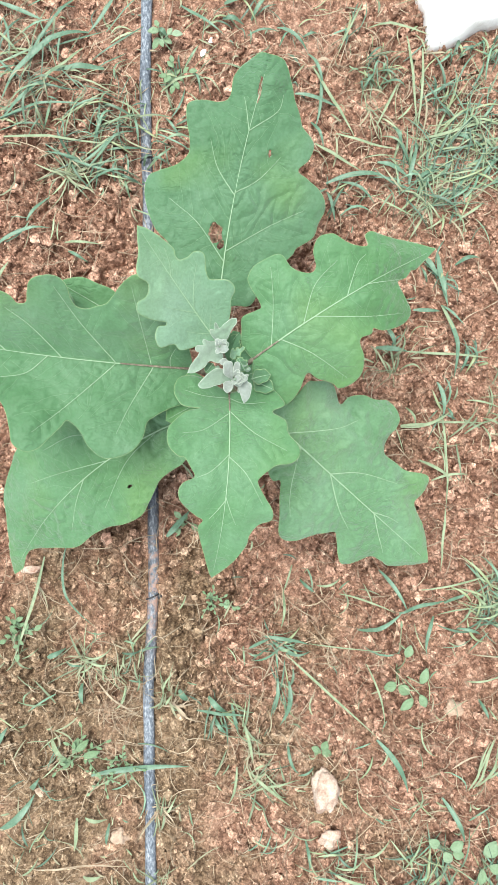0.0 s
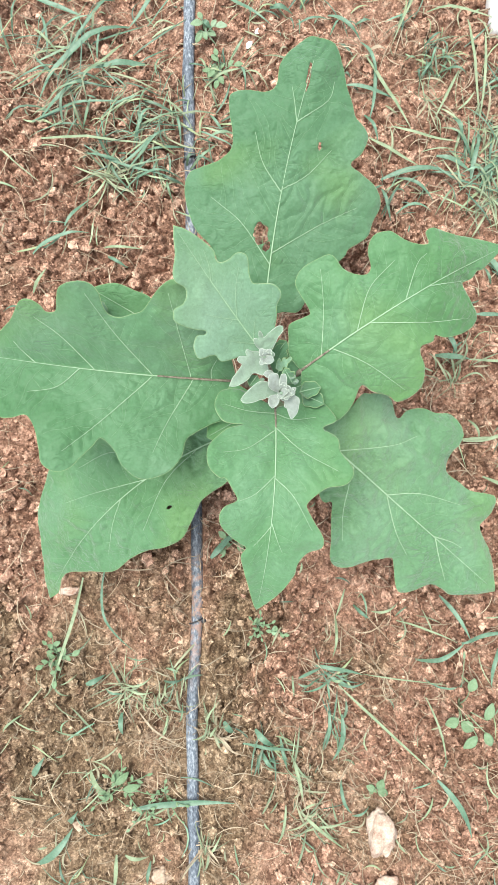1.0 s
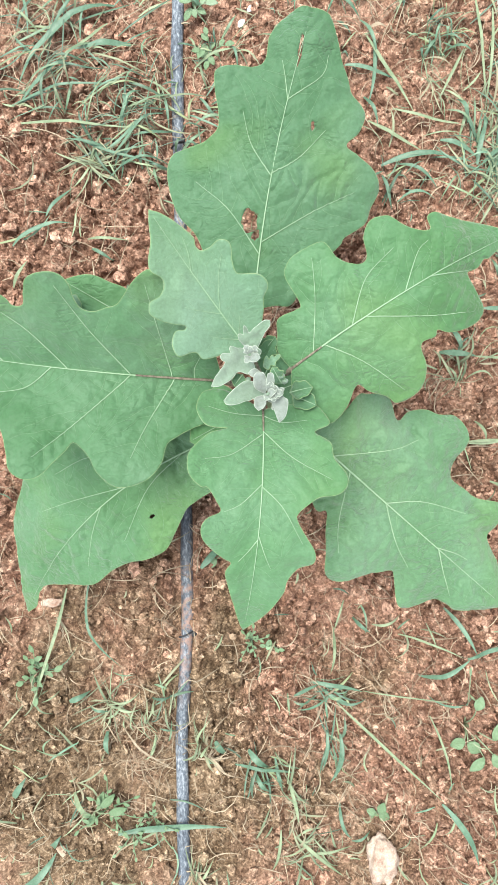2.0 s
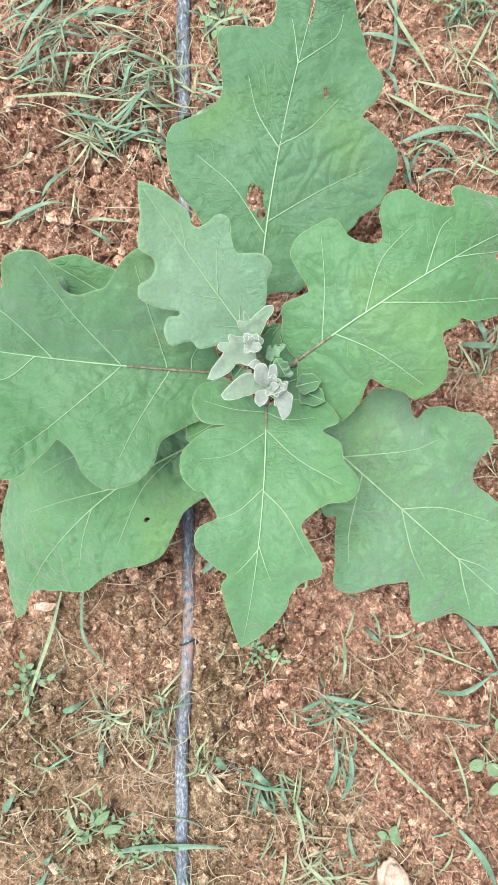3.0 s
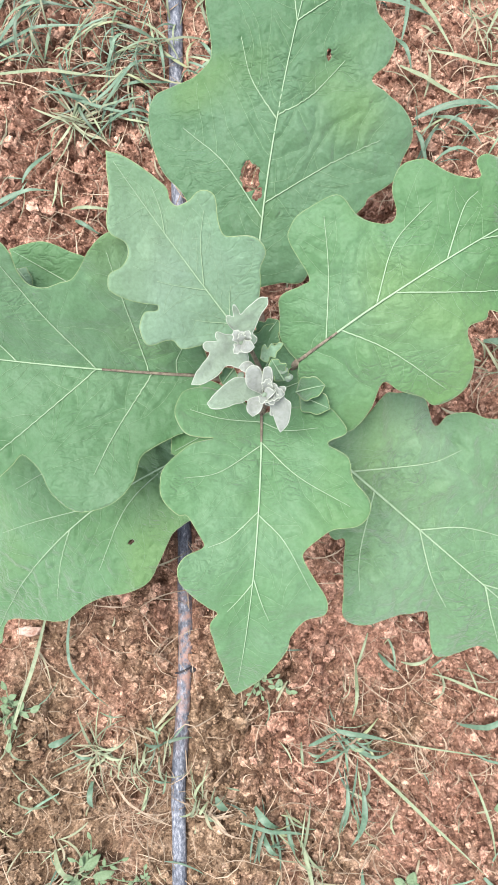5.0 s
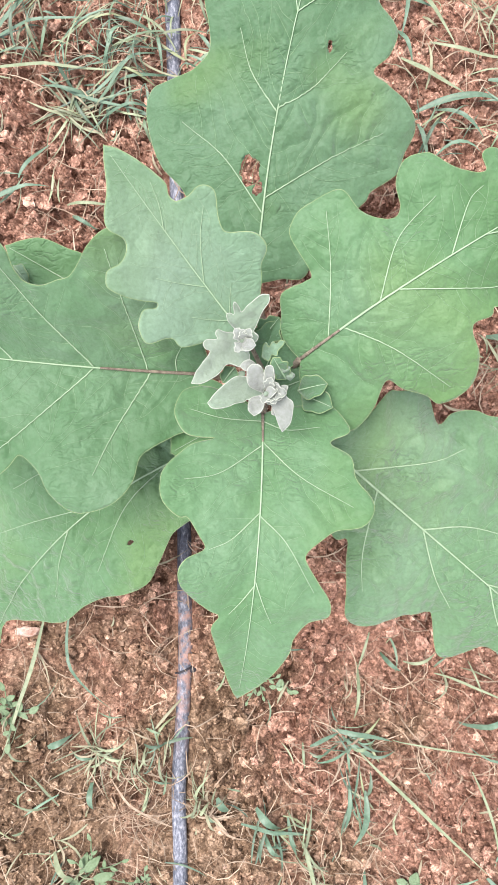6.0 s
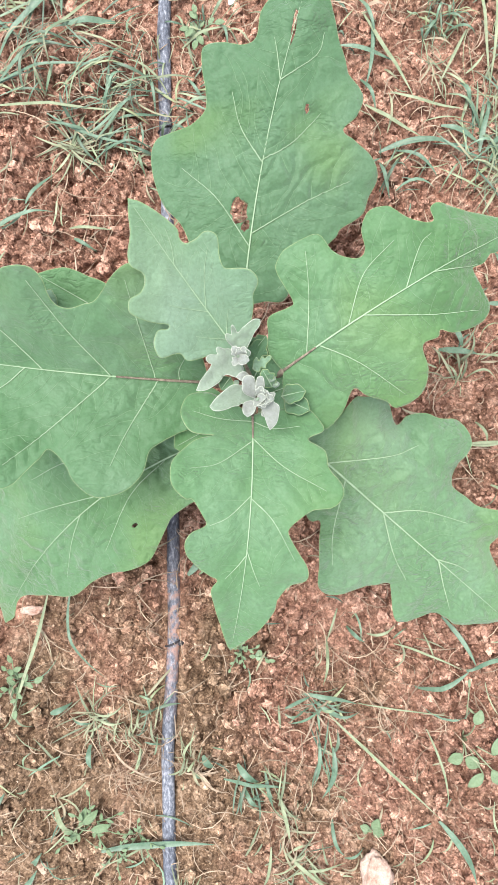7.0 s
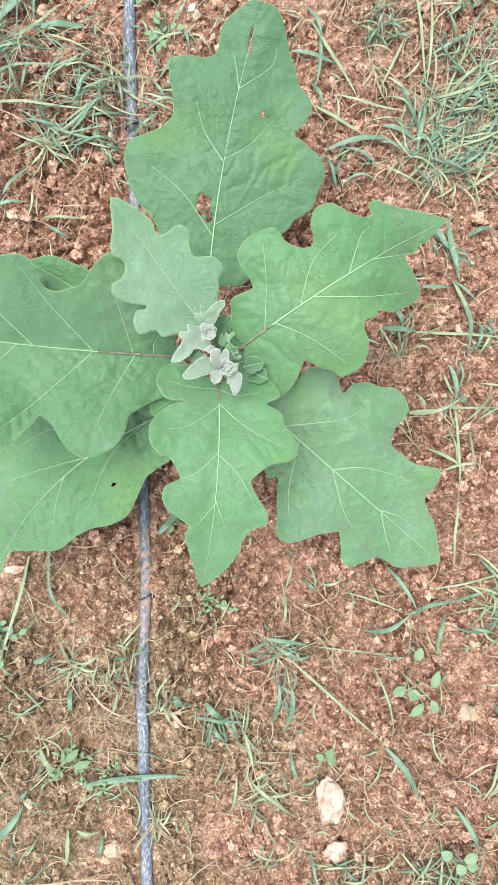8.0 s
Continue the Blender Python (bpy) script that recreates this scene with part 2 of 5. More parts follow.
def empty(name, at=(0, 0, 0)):
    ob = new(name)
    ob.empty_display_size = 0.02
    ob.location = at
    return ob


def tube(points, radii, sides=8, flat=1.0):
    """Vertices and faces of a closed tube along points."""
    pts = [Vector(p) for p in points]
    verts, faces = [], []
    for i, p in enumerate(pts):
        d = (pts[min(i + 1, len(pts) - 1)] - pts[max(i - 1, 0)]).normalized()
        side = d.cross(Vector((0, 0, 1)))
        side = side.normalized() if side.length > 1e-4 else Vector((1, 0, 0))
        up = side.cross(d)
        r = radii[i] if isinstance(radii, (list, tuple)) else radii
        for k in range(sides):
            a = 2 * math.pi * k / sides
            verts.append(p + side * math.cos(a) * r + up * math.sin(a) * r * flat)
    for i in range(len(pts) - 1):
        for k in range(sides):
            k2 = (k + 1) % sides
            faces.append((i * sides + k, i * sides + k2, (i + 1) * sides + k2, (i + 1) * sides + k))
    faces.append(tuple(reversed(range(sides))))
    faces.append(tuple(range((len(pts) - 1) * sides, len(pts) * sides)))
    return verts, faces


def spline(ctrl, n, closed=False):
    """n points along a Catmull-Rom curve through ctrl, evenly by length."""
    c = np.array(ctrl, float)
    c = np.vstack([2 * c[0] - c[1], c, 2 * c[-1] - c[-2]])
    out = []
    for i in range(1, len(c) - 2):
        for u in np.linspace(0, 1, 12, endpoint=False):
            p0, p1, p2, p3 = c[i - 1:i + 3]
            out.append(0.5 * (2 * p1 + (p2 - p0) * u + (2 * p0 - 5 * p1 + 4 * p2 - p3) * u * u + (3 * p1 - p0 - 3 * p2 + p3) * u ** 3))
    out.append(c[-2])
    out = np.array(out)
    d = np.concatenate([[0], np.cumsum(np.linalg.norm(np.diff(out, axis=0), axis=1))])
    at = np.linspace(0, d[-1], n)
    return np.column_stack([np.interp(at, d, out[:, k]) for k in range(out.shape[1])])


# ---- ground ----
def axis(lo, hi, step, far):
    """Even steps between lo and hi, then steps that grow out to far."""
    mid = np.arange(lo, hi + step / 2, step)
    grow = step * 1.35 ** np.arange(1, 60)
    out = np.cumsum(grow)
    out = out[out < far]
    return np.concatenate([lo - out[::-1], mid, hi + out])


rng = np.random.default_rng(7)
STEP = 0.0019
GX, GY = axis(-0.50, 0.56, STEP, 60), axis(-0.80, 0.76, STEP, 60)


def value_noise(x, y, size, seed):
    """Smooth random hills about size wide, -1 to 1."""
    r = np.random.default_rng(seed)
    table = r.uniform(-1, 1, (257, 257))
    u, v = x / size + 90.3, y / size + 71.7
    i, j = np.floor(u).astype(int), np.floor(v).astype(int)
    fu, fv = u - i, v - j
    fu, fv = fu * fu * (3 - 2 * fu), fv * fv * (3 - 2 * fv)
    i, j, i2, j2 = i % 256, j % 256, (i + 1) % 256, (j + 1) % 256
    return (table[i, j] * (1 - fu) + table[i2, j] * fu) * (1 - fv) + (table[i, j2] * (1 - fu) + table[i2, j2] * fu) * fv


PIPE_LINE = [(-0.020, 0.96), (-0.050, 0.72), (-0.064, 0.589), (-0.074, 0.450), (-0.079, 0.350), (-0.090, 0.12), (-0.101, -0.088), (-0.106, -0.164),
             (-0.113, -0.240), (-0.122, -0.316), (-0.130, -0.430), (-0.135, -0.528), (-0.139, -0.60), (-0.152, -0.80), (-0.165, -1.0)]


def pipe_x(y):
    p = sorted((b, a) for a, b in PIPE_LINE)
    return np.interp(y, [q[0] for q in p], [q[1] for q in p])


def smooth(v, lo, hi):
    q = np.clip((v - lo) / (hi - lo), 0, 1)
    return q * q * (3 - 2 * q)


def crumbly(x, y):
    """How cloddy the soil is: most in the loosened strip round the plant, least on crusted plates."""
    strip = np.exp(-((y - 0.02 + 0.25 * x) / 0.30) ** 2)
    crust = np.exp(-(((x + 0.29) / 0.15) ** 2 + ((y + 0.45) / 0.22) ** 2))
    q = 0.30 + 0.35 * strip - 0.35 * crust + 0.40 * value_noise(x, y, 0.11, 3) + 0.28 * value_noise(x, y, 0.042, 9)
    return 0.16 + 0.95 * smooth(q, -0.15, 0.62)


XX, YY = np.meshgrid(GX, GY, indexing="ij")
LOOSE = crumbly(XX, YY)
HH = 0.006 * value_noise(XX, YY, 0.16, 1) + 0.004 * value_noise(XX, YY, 0.055, 2)
HH += LOOSE * (0.0045 * value_noise(XX, YY, 0.024, 4) + 0.0018 * value_noise(XX, YY, 0.011, 5))


def cells(x, y, size, seed):
    """Squared distance to the nearest of randomly set cores, how far the second one is beyond it, and the nearest core's own number."""
    r = np.random.default_rng(seed)
    px, py, own = r.uniform(0, 1, (3, 256, 256))
    u, v = x / size, y / size
    i, j = np.floor(u).astype(int), np.floor(v).astype(int)
    best, second, value = np.full(x.shape, 9.0), np.full(x.shape, 9.0), np.zeros(x.shape)
    for a in (-1, 0, 1):
        for c in (-1, 0, 1):
            ii, jj = (i + a) % 256, (j + c) % 256
            d = (i + a + px[ii, jj] - u) ** 2 + (j + c + py[ii, jj] - v) ** 2
            second = np.minimum(second, np.maximum(d, best))
            value = np.where(d < best, own[ii, jj], value)
            best = np.minimum(best, d)
    return best, np.sqrt(second) - np.sqrt(best), value


def aggregates():
    """Soil crumbs and clods grown together, with crevices between them, at four sizes."""
    a0, a1 = np.searchsorted(GX, (-0.51, 0.57))
    b0, b1 = np.searchsorted(GY, (-0.81, 0.77))
    x, y, loose = XX[a0:a1, b0:b1], YY[a0:a1, b0:b1], LOOSE[a0:a1, b0:b1]
    wx = x + 0.0050 * value_noise(x, y, 0.016, 81) + 0.0020 * value_noise(x, y, 0.006, 82)
    wy = y + 0.0050 * value_noise(x, y, 0.016, 83) + 0.0020 * value_noise(x, y, 0.006, 84)
    h = np.zeros(x.shape)
    for size, amp, seed, share in ((0.030, 0.0070, 88, 0.35), (0.017, 0.0060, 85, 0.55), (0.0095, 0.0046, 86, 0.9), (0.0056, 0.0032, 87, 1.0)):
        d, gap, own = cells(wx, wy, size, seed)
        there = smooth(value_noise(x, y, size * 5, seed + 20) * 0.5 + 0.5, 0.75 - share, 1.05 - share)
        h += amp * there * (0.75 * own ** 1.6 + 0.75 * smooth(gap, 0.0, 0.22) + 0.45 * np.sqrt(np.clip(1 - d, 0, 1)) - 0.7)
    HH[a0:a1, b0:b1] += h * loose * 2.2 + 0.0005 * (0.4 + loose) * rng.uniform(-1, 1, h.shape)


aggregates()
NEAR_PIPE = np.clip(1 - np.abs(XX - pipe_x(YY)) / 0.016, 0, 1)
# soil washed over the pipe on a short stretch
BANK = 0.0065 * np.exp(-((YY + 0.165) / 0.045) ** 2) * NEAR_PIPE * (0.75 + 0.6 * value_noise(XX, YY, 0.02, 12))
HH = np.where(NEAR_PIPE > 0, np.minimum(HH, 0.004 + 0.010 * (1 - NEAR_PIPE)) + BANK, HH)
FADE = np.clip((np.maximum(np.abs(XX), np.abs(YY)) - 0.9) / 2.0, 0, 1)
HH = HH * (1 - FADE)


def top_sheet():
    """The soil's upper envelope, smoothed: what lies on the soil rests on this."""
    up = HH
    for _ in range(4):
        up = np.maximum.reduce([up, np.roll(up, 1, 0), np.roll(up, -1, 0), np.roll(up, 1, 1), np.roll(up, -1, 1)])
    for _ in range(3):
        up = (up + np.roll(up, 2, 0) + np.roll(up, -2, 0) + np.roll(up, 2, 1) + np.roll(up, -2, 1)) / 5
    return up


TOP = top_sheet()


def resting(x, y):
    i = min(max(int(np.searchsorted(GX, x)) - 1, 0), len(GX) - 2)
    j = min(max(int(np.searchsorted(GY, y)) - 1, 0), len(GY) - 2)
    return float(TOP[i, j])


def height(x, y):
    """Height of the soil at a place of the close ground."""
    i = np.clip(np.searchsorted(GX, x) - 1, 0, len(GX) - 2)
    j = np.clip(np.searchsorted(GY, y) - 1, 0, len(GY) - 2)
    return float(max(HH[i, j], HH[i + 1, j], HH[i, j + 1], HH[i + 1, j + 1]))


def build_ground():
    nx, ny = len(GX), len(GY)
    me = bpy.data.meshes.new("ground")
    me.vertices.add(nx * ny)
    me.vertices.foreach_set("co", np.stack([XX, YY, HH], -1).astype(np.float32).ravel())
    k = (np.arange(nx - 1)[:, None] * ny + np.arange(ny - 1)[None, :]).ravel()
    quads = np.stack([k, k + ny, k + ny + 1, k + 1], -1)
    me.loops.add(quads.size)
    me.loops.foreach_set("vertex_index", quads.ravel().astype(np.int32))
    me.polygons.add(len(quads))
    me.polygons.foreach_set("loop_start", np.arange(0, quads.size, 4, dtype=np.int32))
    me.update(calc_edges=True)
    me.polygons.foreach_set("use_smooth", [True] * len(quads))
    me.materials.append(SOIL)
    return tagged(new("ground", me), "cloddy red-brown garden soil with sand grains", "soil", kind="structure")


GROUND = build_ground()


def lump(center, r, seed, squash=0.7, rough=0.35, rings=0):
    """A rounded irregular lump: an icosphere pushed about by noise."""
    bm = bmesh.new()
    bmesh.ops.create_icosphere(bm, subdivisions=rings + 1, radius=1)
    off = Vector((seed * 3.1, seed * 1.7, seed * 0.9))
    for v in bm.verts:
        k = 1 + rough * noise.noise(v.co * 1.3 + off) + 0.4 * rough * noise.noise(v.co * 3.1 + off)
        v.co = Vector((v.co.x * r[0] * k, v.co.y * r[1] * k, v.co.z * r[2] * squash * k))
    verts = [v.co + Vector(center) for v in bm.verts]
    faces = [tuple(v.index for v in f.verts) for f in bm.faces]
    bm.free()
    return verts, faces


def heights(x, y):
    i = np.clip(np.searchsorted(GX, x) - 1, 0, len(GX) - 2)
    j = np.clip(np.searchsorted(GY, y) - 1, 0, len(GY) - 2)
    return (HH[i, j] + HH[i + 1, j] + HH[i, j + 1] + HH[i + 1, j + 1]) / 4


def scatter_crumbs(name, label, count, lo, hi, mat, everywhere=False, power=2.5, rings=0):
    """Irregular crumbs strewn over the soil, half sunk into it."""
    base = np.array([lump((0, 0, 0), (1, 1, 1), s, 0.8, 1.0, rings)[0] for s in range(24)], float)
    tri = np.array(lump((0, 0, 0), (1, 1, 1), 0, rings=rings)[1])
    x, y = rng.uniform(-0.42, 0.48, count * 3), rng.uniform(-0.74, 0.70, count * 3)
    keep = np.abs(x - pipe_x(y)) > np.where((y < -0.13) & (y > -0.26), 0.0065, 0.011)
    if not everywhere:
        keep &= rng.uniform(0, 1, len(x)) < 0.12 + crumbly(x, y) ** 1.3
    x, y = x[keep][:count], y[keep][:count]
    n = len(x)
    r = lo + (hi - lo) * rng.uniform(0, 1, n) ** power
    a, sq = rng.uniform(0, 6.283, n), rng.uniform(0.55, 1.1, n)
    v = base[rng.integers(0, 24, n)] * np.stack([r, r * sq, r * 0.85], -1)[:, None, :]
    ca, sa = np.cos(a)[:, None], np.sin(a)[:, None]
    co = np.stack([x[:, None] + v[..., 0] * ca - v[..., 1] * sa, y[:, None] + v[..., 0] * sa + v[..., 1] * ca, (heights(x, y) + r * 0.35)[:, None] + v[..., 2]], -1)
    faces = (tri[None] + (np.arange(n) * base.shape[1])[:, None, None]).reshape(-1, 3)
    me = bpy.data.meshes.new(name)
    me.vertices.add(n * base.shape[1])
    me.vertices.foreach_set("co", co.astype(np.float32).ravel())
    me.loops.add(faces.size)
    me.loops.foreach_set("vertex_index", faces.ravel().astype(np.int32))
    me.polygons.add(len(faces))
    me.polygons.foreach_set("loop_start", np.arange(0, faces.size, 3, dtype=np.int32))
    me.update(calc_edges=True)
    me.polygons.foreach_set("use_smooth", [False] * len(faces))
    me.materials.append(mat)
    return tagged(new(name, me), label, "soil", kind="stuff")


def lay_clods(count):
    """Single clods that lie loose on the soil, each a piece of the ground."""
    shapes = []
    for k in range(16):
        v, f = lump((0, 0, 0), (0.008, 0.008, 0.008), 200 + k, 0.75, 0.8, 2)
        me = bpy.data.meshes.new("clod")
        me.from_pydata([tuple(p) for p in v], [], f)
        me.polygons.foreach_set("use_smooth", [True] * len(f))
        me.materials.append(SOIL_CLOD)
        shapes.append(me)
    while count:
        x, y = rng.uniform(-0.36, 0.42), rng.uniform(-0.62, 0.62)
        if abs(x - pipe_x(y)) < 0.018 or math.hypot(x + 0.27, y + 0.46) < 0.26 or rng.uniform() > crumbly(x, y) ** 1.5:
            continue
        size = 0.40 + 0.75 * rng.uniform() ** 2.4
        clod = new("clod", shapes[int(rng.integers(16))])
        clod.parent = GROUND
        clod.location = (x, y, height(x, y) - 0.0015 * size)
        clod.rotation_euler = (rng.uniform(-0.3, 0.3), rng.uniform(-0.3, 0.3), rng.uniform(0, 6.283))
        clod.scale = (size, size * rng.uniform(0.6, 1.0), size * rng.uniform(0.6, 0.9))
        count -= 1


lay_clods(200)
scatter_crumbs("soil_crumbs", "loose red-brown crumbs of soil", 6500, 0.0020, 0.0070, SOIL_CLOD, False, 2.2, 1)
scatter_crumbs("fine_soil_crumbs", "fine red-brown crumbs of soil", 44000, 0.0008, 0.0029, SOIL_CLOD, False, 1.9)
scatter_crumbs("sand_grains", "pale buff grit strewn on red soil", 3800, 0.0006, 0.0020, PEBBLE, True)


# ---- aubergine plant ----
from mathutils import geometry


def join(pieces):
    verts, faces = [], []
    for v, f in pieces:
        k = len(verts)
        verts += v
        faces += [tuple(p + k for p in q) for q in f]
    return verts, faces


def quad3(z, s):
    s = np.clip(s, -0.2, 1.2)
    return z[0] * (1 - s) * (1 - 2 * s) + 4 * z[1] * s * (1 - s) + z[2] * s * (2 * s - 1)


class Blade:
    """A leaf blade as a height over the plan: s runs along the midrib from 0 to 1, w across it, both in leaf lengths."""

    def __init__(self, base, tip, height, lift, left, right, veins, seed=0, puff=1.0, bow=0.0, wave=1.0, cup=0.0, crumple=0.0, ruffle=0.0, droop=0.0):
        self.b, self.t = np.array(base), np.array(tip)
        d = self.t - self.b
        self.n = float(np.hypot(*d))
        self.u = d / self.n
        self.v = np.array((-self.u[1], self.u[0]))
        self.h, self.lift, self.left, self.right, self.veins = height, lift, left, right, veins
        self.seed, self.puff, self.bow, self.wave, self.cup, self.crumple, self.ruffle, self.droop = seed, puff, bow, wave, cup, crumple, ruffle, droop
        along = np.linspace(0, 1, 100)
        self.lines = [np.column_stack([along, self.rib(along)])]
        self.lines += [spline([(v[0][0] - 0.012, self.rib(v[0][0] - 0.012))] + list(v[1:]), 30) for v in veins]
        self.ring = np.vstack([self.edge(left, 1, 110)[:-1], self.edge(right, -1, 110)[::-1][:-1]])
        self.fine = []
        self.fine = self.network() if veins else []

    def rib(self, s):
        return self.bow * 4 * s * (1 - s)

    def surface(self, sw, up=0.0):
        s, w = sw[:, 0], sw[:, 1]
        x, y = self.b[0] + self.n * (s * self.u[0] + w * self.v[0]), self.b[1] + self.n * (s * self.u[1] + w * self.v[1])
        across = (w - self.rib(np.clip(s, 0, 1))) * self.n
        z = quad3(self.h, s) + np.where(across > 0, self.lift[0], self.lift[1]) * (np.sqrt(across ** 2 + 0.004 ** 2) - 0.004)
        z = z + self.cup * across ** 2
        gap = np.full(len(sw), 9.0)
        for line in self.lines:
            d = np.sqrt(((sw[:, None, :] - line[None, ::2, :]) ** 2).sum(-1)).min(1) * self.n
            gap = np.minimum(gap, d)
        z = z + 0.0026 * (1 - np.exp(-(gap / 0.007) ** 1.5))
        if self.fine:
            dots, near = np.vstack(self.fine), np.empty(len(sw))
            for i in range(0, len(sw), 1500):
                near[i:i + 1500] = ((sw[i:i + 1500, None, :] - dots[None]) ** 2).sum(-1).min(1)
            near = np.minimum(np.sqrt(near) * self.n, gap)
            patch = np.clip(0.55 + 0.9 * value_noise(x, y, 0.045, 50 + self.seed), 0.1, 1.4)
            z = z + 0.0021 * self.puff * patch * (1 - np.exp(-(near / 0.0022) ** 1.5))
        k = 30 + self.seed
        far = np.clip(np.abs(w) / 0.3, 0, 1)
        z = z + self.wave * far * 0.0030 * value_noise(x, y, 0.033, k)
        crease = 0.0005 * value_noise(x, y, 0.017, k + 1) + 0.0009 * value_noise(x, y, 0.009, k + 2) + 0.0005 * value_noise(x, y, 0.005, k + 3)
        z = z + self.puff * crease * np.clip(gap / 0.004, 0, 1)
        if self.droop:
            # the margin bends down, more here and less there
            rim = np.empty(len(sw))
            for i in range(0, len(sw), 2500):
                rim[i:i + 2500] = np.sqrt(((sw[i:i + 2500, None, :] - self.ring[None]) ** 2).sum(-1).min(1)) * self.n
            z = z - self.droop * np.clip(0.7 + 1.3 * value_noise(x, y, 0.05, k + 8), 0, 2) * np.exp(-(rim / 0.011) ** 1.5) * smooth(s, 0.08, 0.25)
        if self.ruffle:
            z = z + self.ruffle * np.clip(np.abs(w) / 0.15, 0, 1) * value_noise(x, y, 0.0045, k + 7)
        if self.crumple:
            sharp = np.abs(value_noise(x, y, 0.021, k + 4)) + 0.55 * np.abs(value_noise(x, y, 0.011, k + 5)) + 0.25 * np.abs(value_noise(x, y, 0.006, k + 6))
            z = z - self.crumple * 0.0042 * sharp * np.clip(0.35 + gap / 0.008, 0, 1)
        return np.column_stack([x, y, z + up])

    def edge(self, pairs, sign, rows):
        return spline([(0.0, 0.0)] + [(s, sign * w) for s, w in pairs] + [(1.0, 0.0)], rows)

    def mesh(self, edges, step, holes):
        """Evenly strewn points within the margin, joined into triangles; holes are ragged ovals."""
        ring = np.vstack([edges[0][:-1], edges[1][::-1][:-1]])
        loops = [ring]
        r = np.random.default_rng(self.seed + 400)
        for hs, hw, ra, rb in holes:
            a = np.linspace(0, 2 * math.pi, 26, endpoint=False)
            k = 1 + 0.16 * np.sin(2 * a + r.uniform(0, 6)) + 0.12 * np.sin(5 * a + r.uniform(0, 6)) + r.uniform(-0.10, 0.10, 26)
            loops.append(np.column_stack([hs + ra * k * np.cos(a), hw + rb * k * np.sin(a)]))
        lo, hi = ring.min(0), ring.max(0)
        gx, gy = np.meshgrid(np.arange(lo[0], hi[0], step), np.arange(lo[1], hi[1], step), indexing="ij")
        grid = np.column_stack([gx.ravel(), gy.ravel()]) + r.uniform(-0.3, 0.3, (gx.size, 2)) * step

        keep = self.within(grid, ring)
        for loop in loops:
            near = np.full(len(grid), 9.0)
            for q in loop:
                near = np.minimum(near, np.abs(grid - q).max(1))
            keep &= near > 0.55 * step
        points, lines = [grid[keep]], []
        k = int(keep.sum())
        for loop in loops:
            n = len(loop)
            lines += [(k + i, k + (i + 1) % n) for i in range(n)]
            points.append(loop)
            k += n
        flat, _, faces, *_ = geometry.delaunay_2d_cdt([Vector(p) for p in np.vstack(points)], lines, [], 1, 1e-6)
        flat = np.array([tuple(p) for p in flat])
        mid = np.array([flat[list(f)].mean(0) for f in faces])
        drop = ~self.within(mid, ring)
        for loop in loops[1:]:
            drop |= self.within(mid, loop)
        return flat, [tuple(f) for f, d in zip(faces, drop) if not d]

    @staticmethod
    def within(p, loop):
        hit = np.zeros(len(p), bool)
        for (x0, y0), (x1, y1) in zip(loop, np.roll(loop, -1, 0)):
            if y0 != y1:
                hit ^= ((y0 > p[:, 1]) != (y1 > p[:, 1])) & (p[:, 0] < x0 + (p[:, 1] - y0) * (x1 - x0) / (y1 - y0))
        return hit

    def network(self):
        """Fine veins that leave the ribs, wander outwards and end at the next vein or short of the margin."""
        r = random.Random(self.seed)
        ring, every = self.ring, np.vstack(self.lines)
        owner = np.concatenate([[k] * len(q) for k, q in enumerate(self.lines)])
        out, laid, stride = [], np.full((1, 2), 9.0), 0.016
        for k, line in enumerate(self.lines):
            size = np.linalg.norm(np.diff(line, axis=0), axis=1).sum()
            for side in (-1, 1):
                at = r.uniform(0.03, 0.07)
                while at < size * 0.97:
                    i = int(at / size * (len(line) - 2))
                    d = line[i + 1] - line[i]
                    turn = math.atan2(d[1], d[0]) + side * r.uniform(0.8, 1.35)
                    at += r.uniform(0.034, 0.066)
                    p, pts = line[i], [line[i]]
                    for step in range(16):
                        turn += r.gauss(0, 0.16) - side * 0.03
                        p = p + stride * np.array((math.cos(turn), math.sin(turn)))
                        edge = np.sqrt(((ring - p) ** 2).sum(1).min())
                        if edge < 0.018 or not self.within(p[None], ring)[0]:
                            break
                        pts.append(p)
                        other = every[owner != k]
                        if len(other) and ((other - p) ** 2).sum(1).min() < 0.011 ** 2:
                            break
                        if step > 1 and ((laid - p) ** 2).sum(1).min() < 0.010 ** 2:
                            break
                    if len(pts) > 2:
                        out.append(spline(pts, 3 * len(pts)))
                        laid = np.vstack([laid, out[-1]])
        return out

    def build(self, parent, mat, rows=170, step=0.0015, rim=0.0006, rib=0.0022, holes=(), label="", vein_mat=None, margin_mat=None, net_mat=None, stalk=0.0):
        vein_mat, margin_mat = vein_mat or VEIN, margin_mat or MARGIN
        edges = [self.edge(self.left, 1, rows), self.edge(self.right, -1, rows)]
        flat, faces = self.mesh(edges, step / self.n, holes)
        verts = self.surface(flat)
        leaf = mesh_object("leaf", verts, faces, mat, parent, label)
        bm = bmesh.new()
        bm.from_mesh(leaf.data)
        bmesh.ops.recalc_face_normals(bm, faces=bm.faces)
        if sum(f.normal.z for f in bm.faces) < 0:
            bmesh.ops.reverse_faces(bm, faces=bm.faces)
        loose = [v for v in bm.verts if not v.link_faces]
        bmesh.ops.delete(bm, geom=loose, context="VERTS")
        bm.to_mesh(leaf.data)
        bm.free()
        leaf.data.polygons.foreach_set("use_smooth", [True] * len(leaf.data.polygons))
        thick = leaf.modifiers.new("thickness", "SOLIDIFY")
        thick.thickness, thick.offset = 0.0007, -1
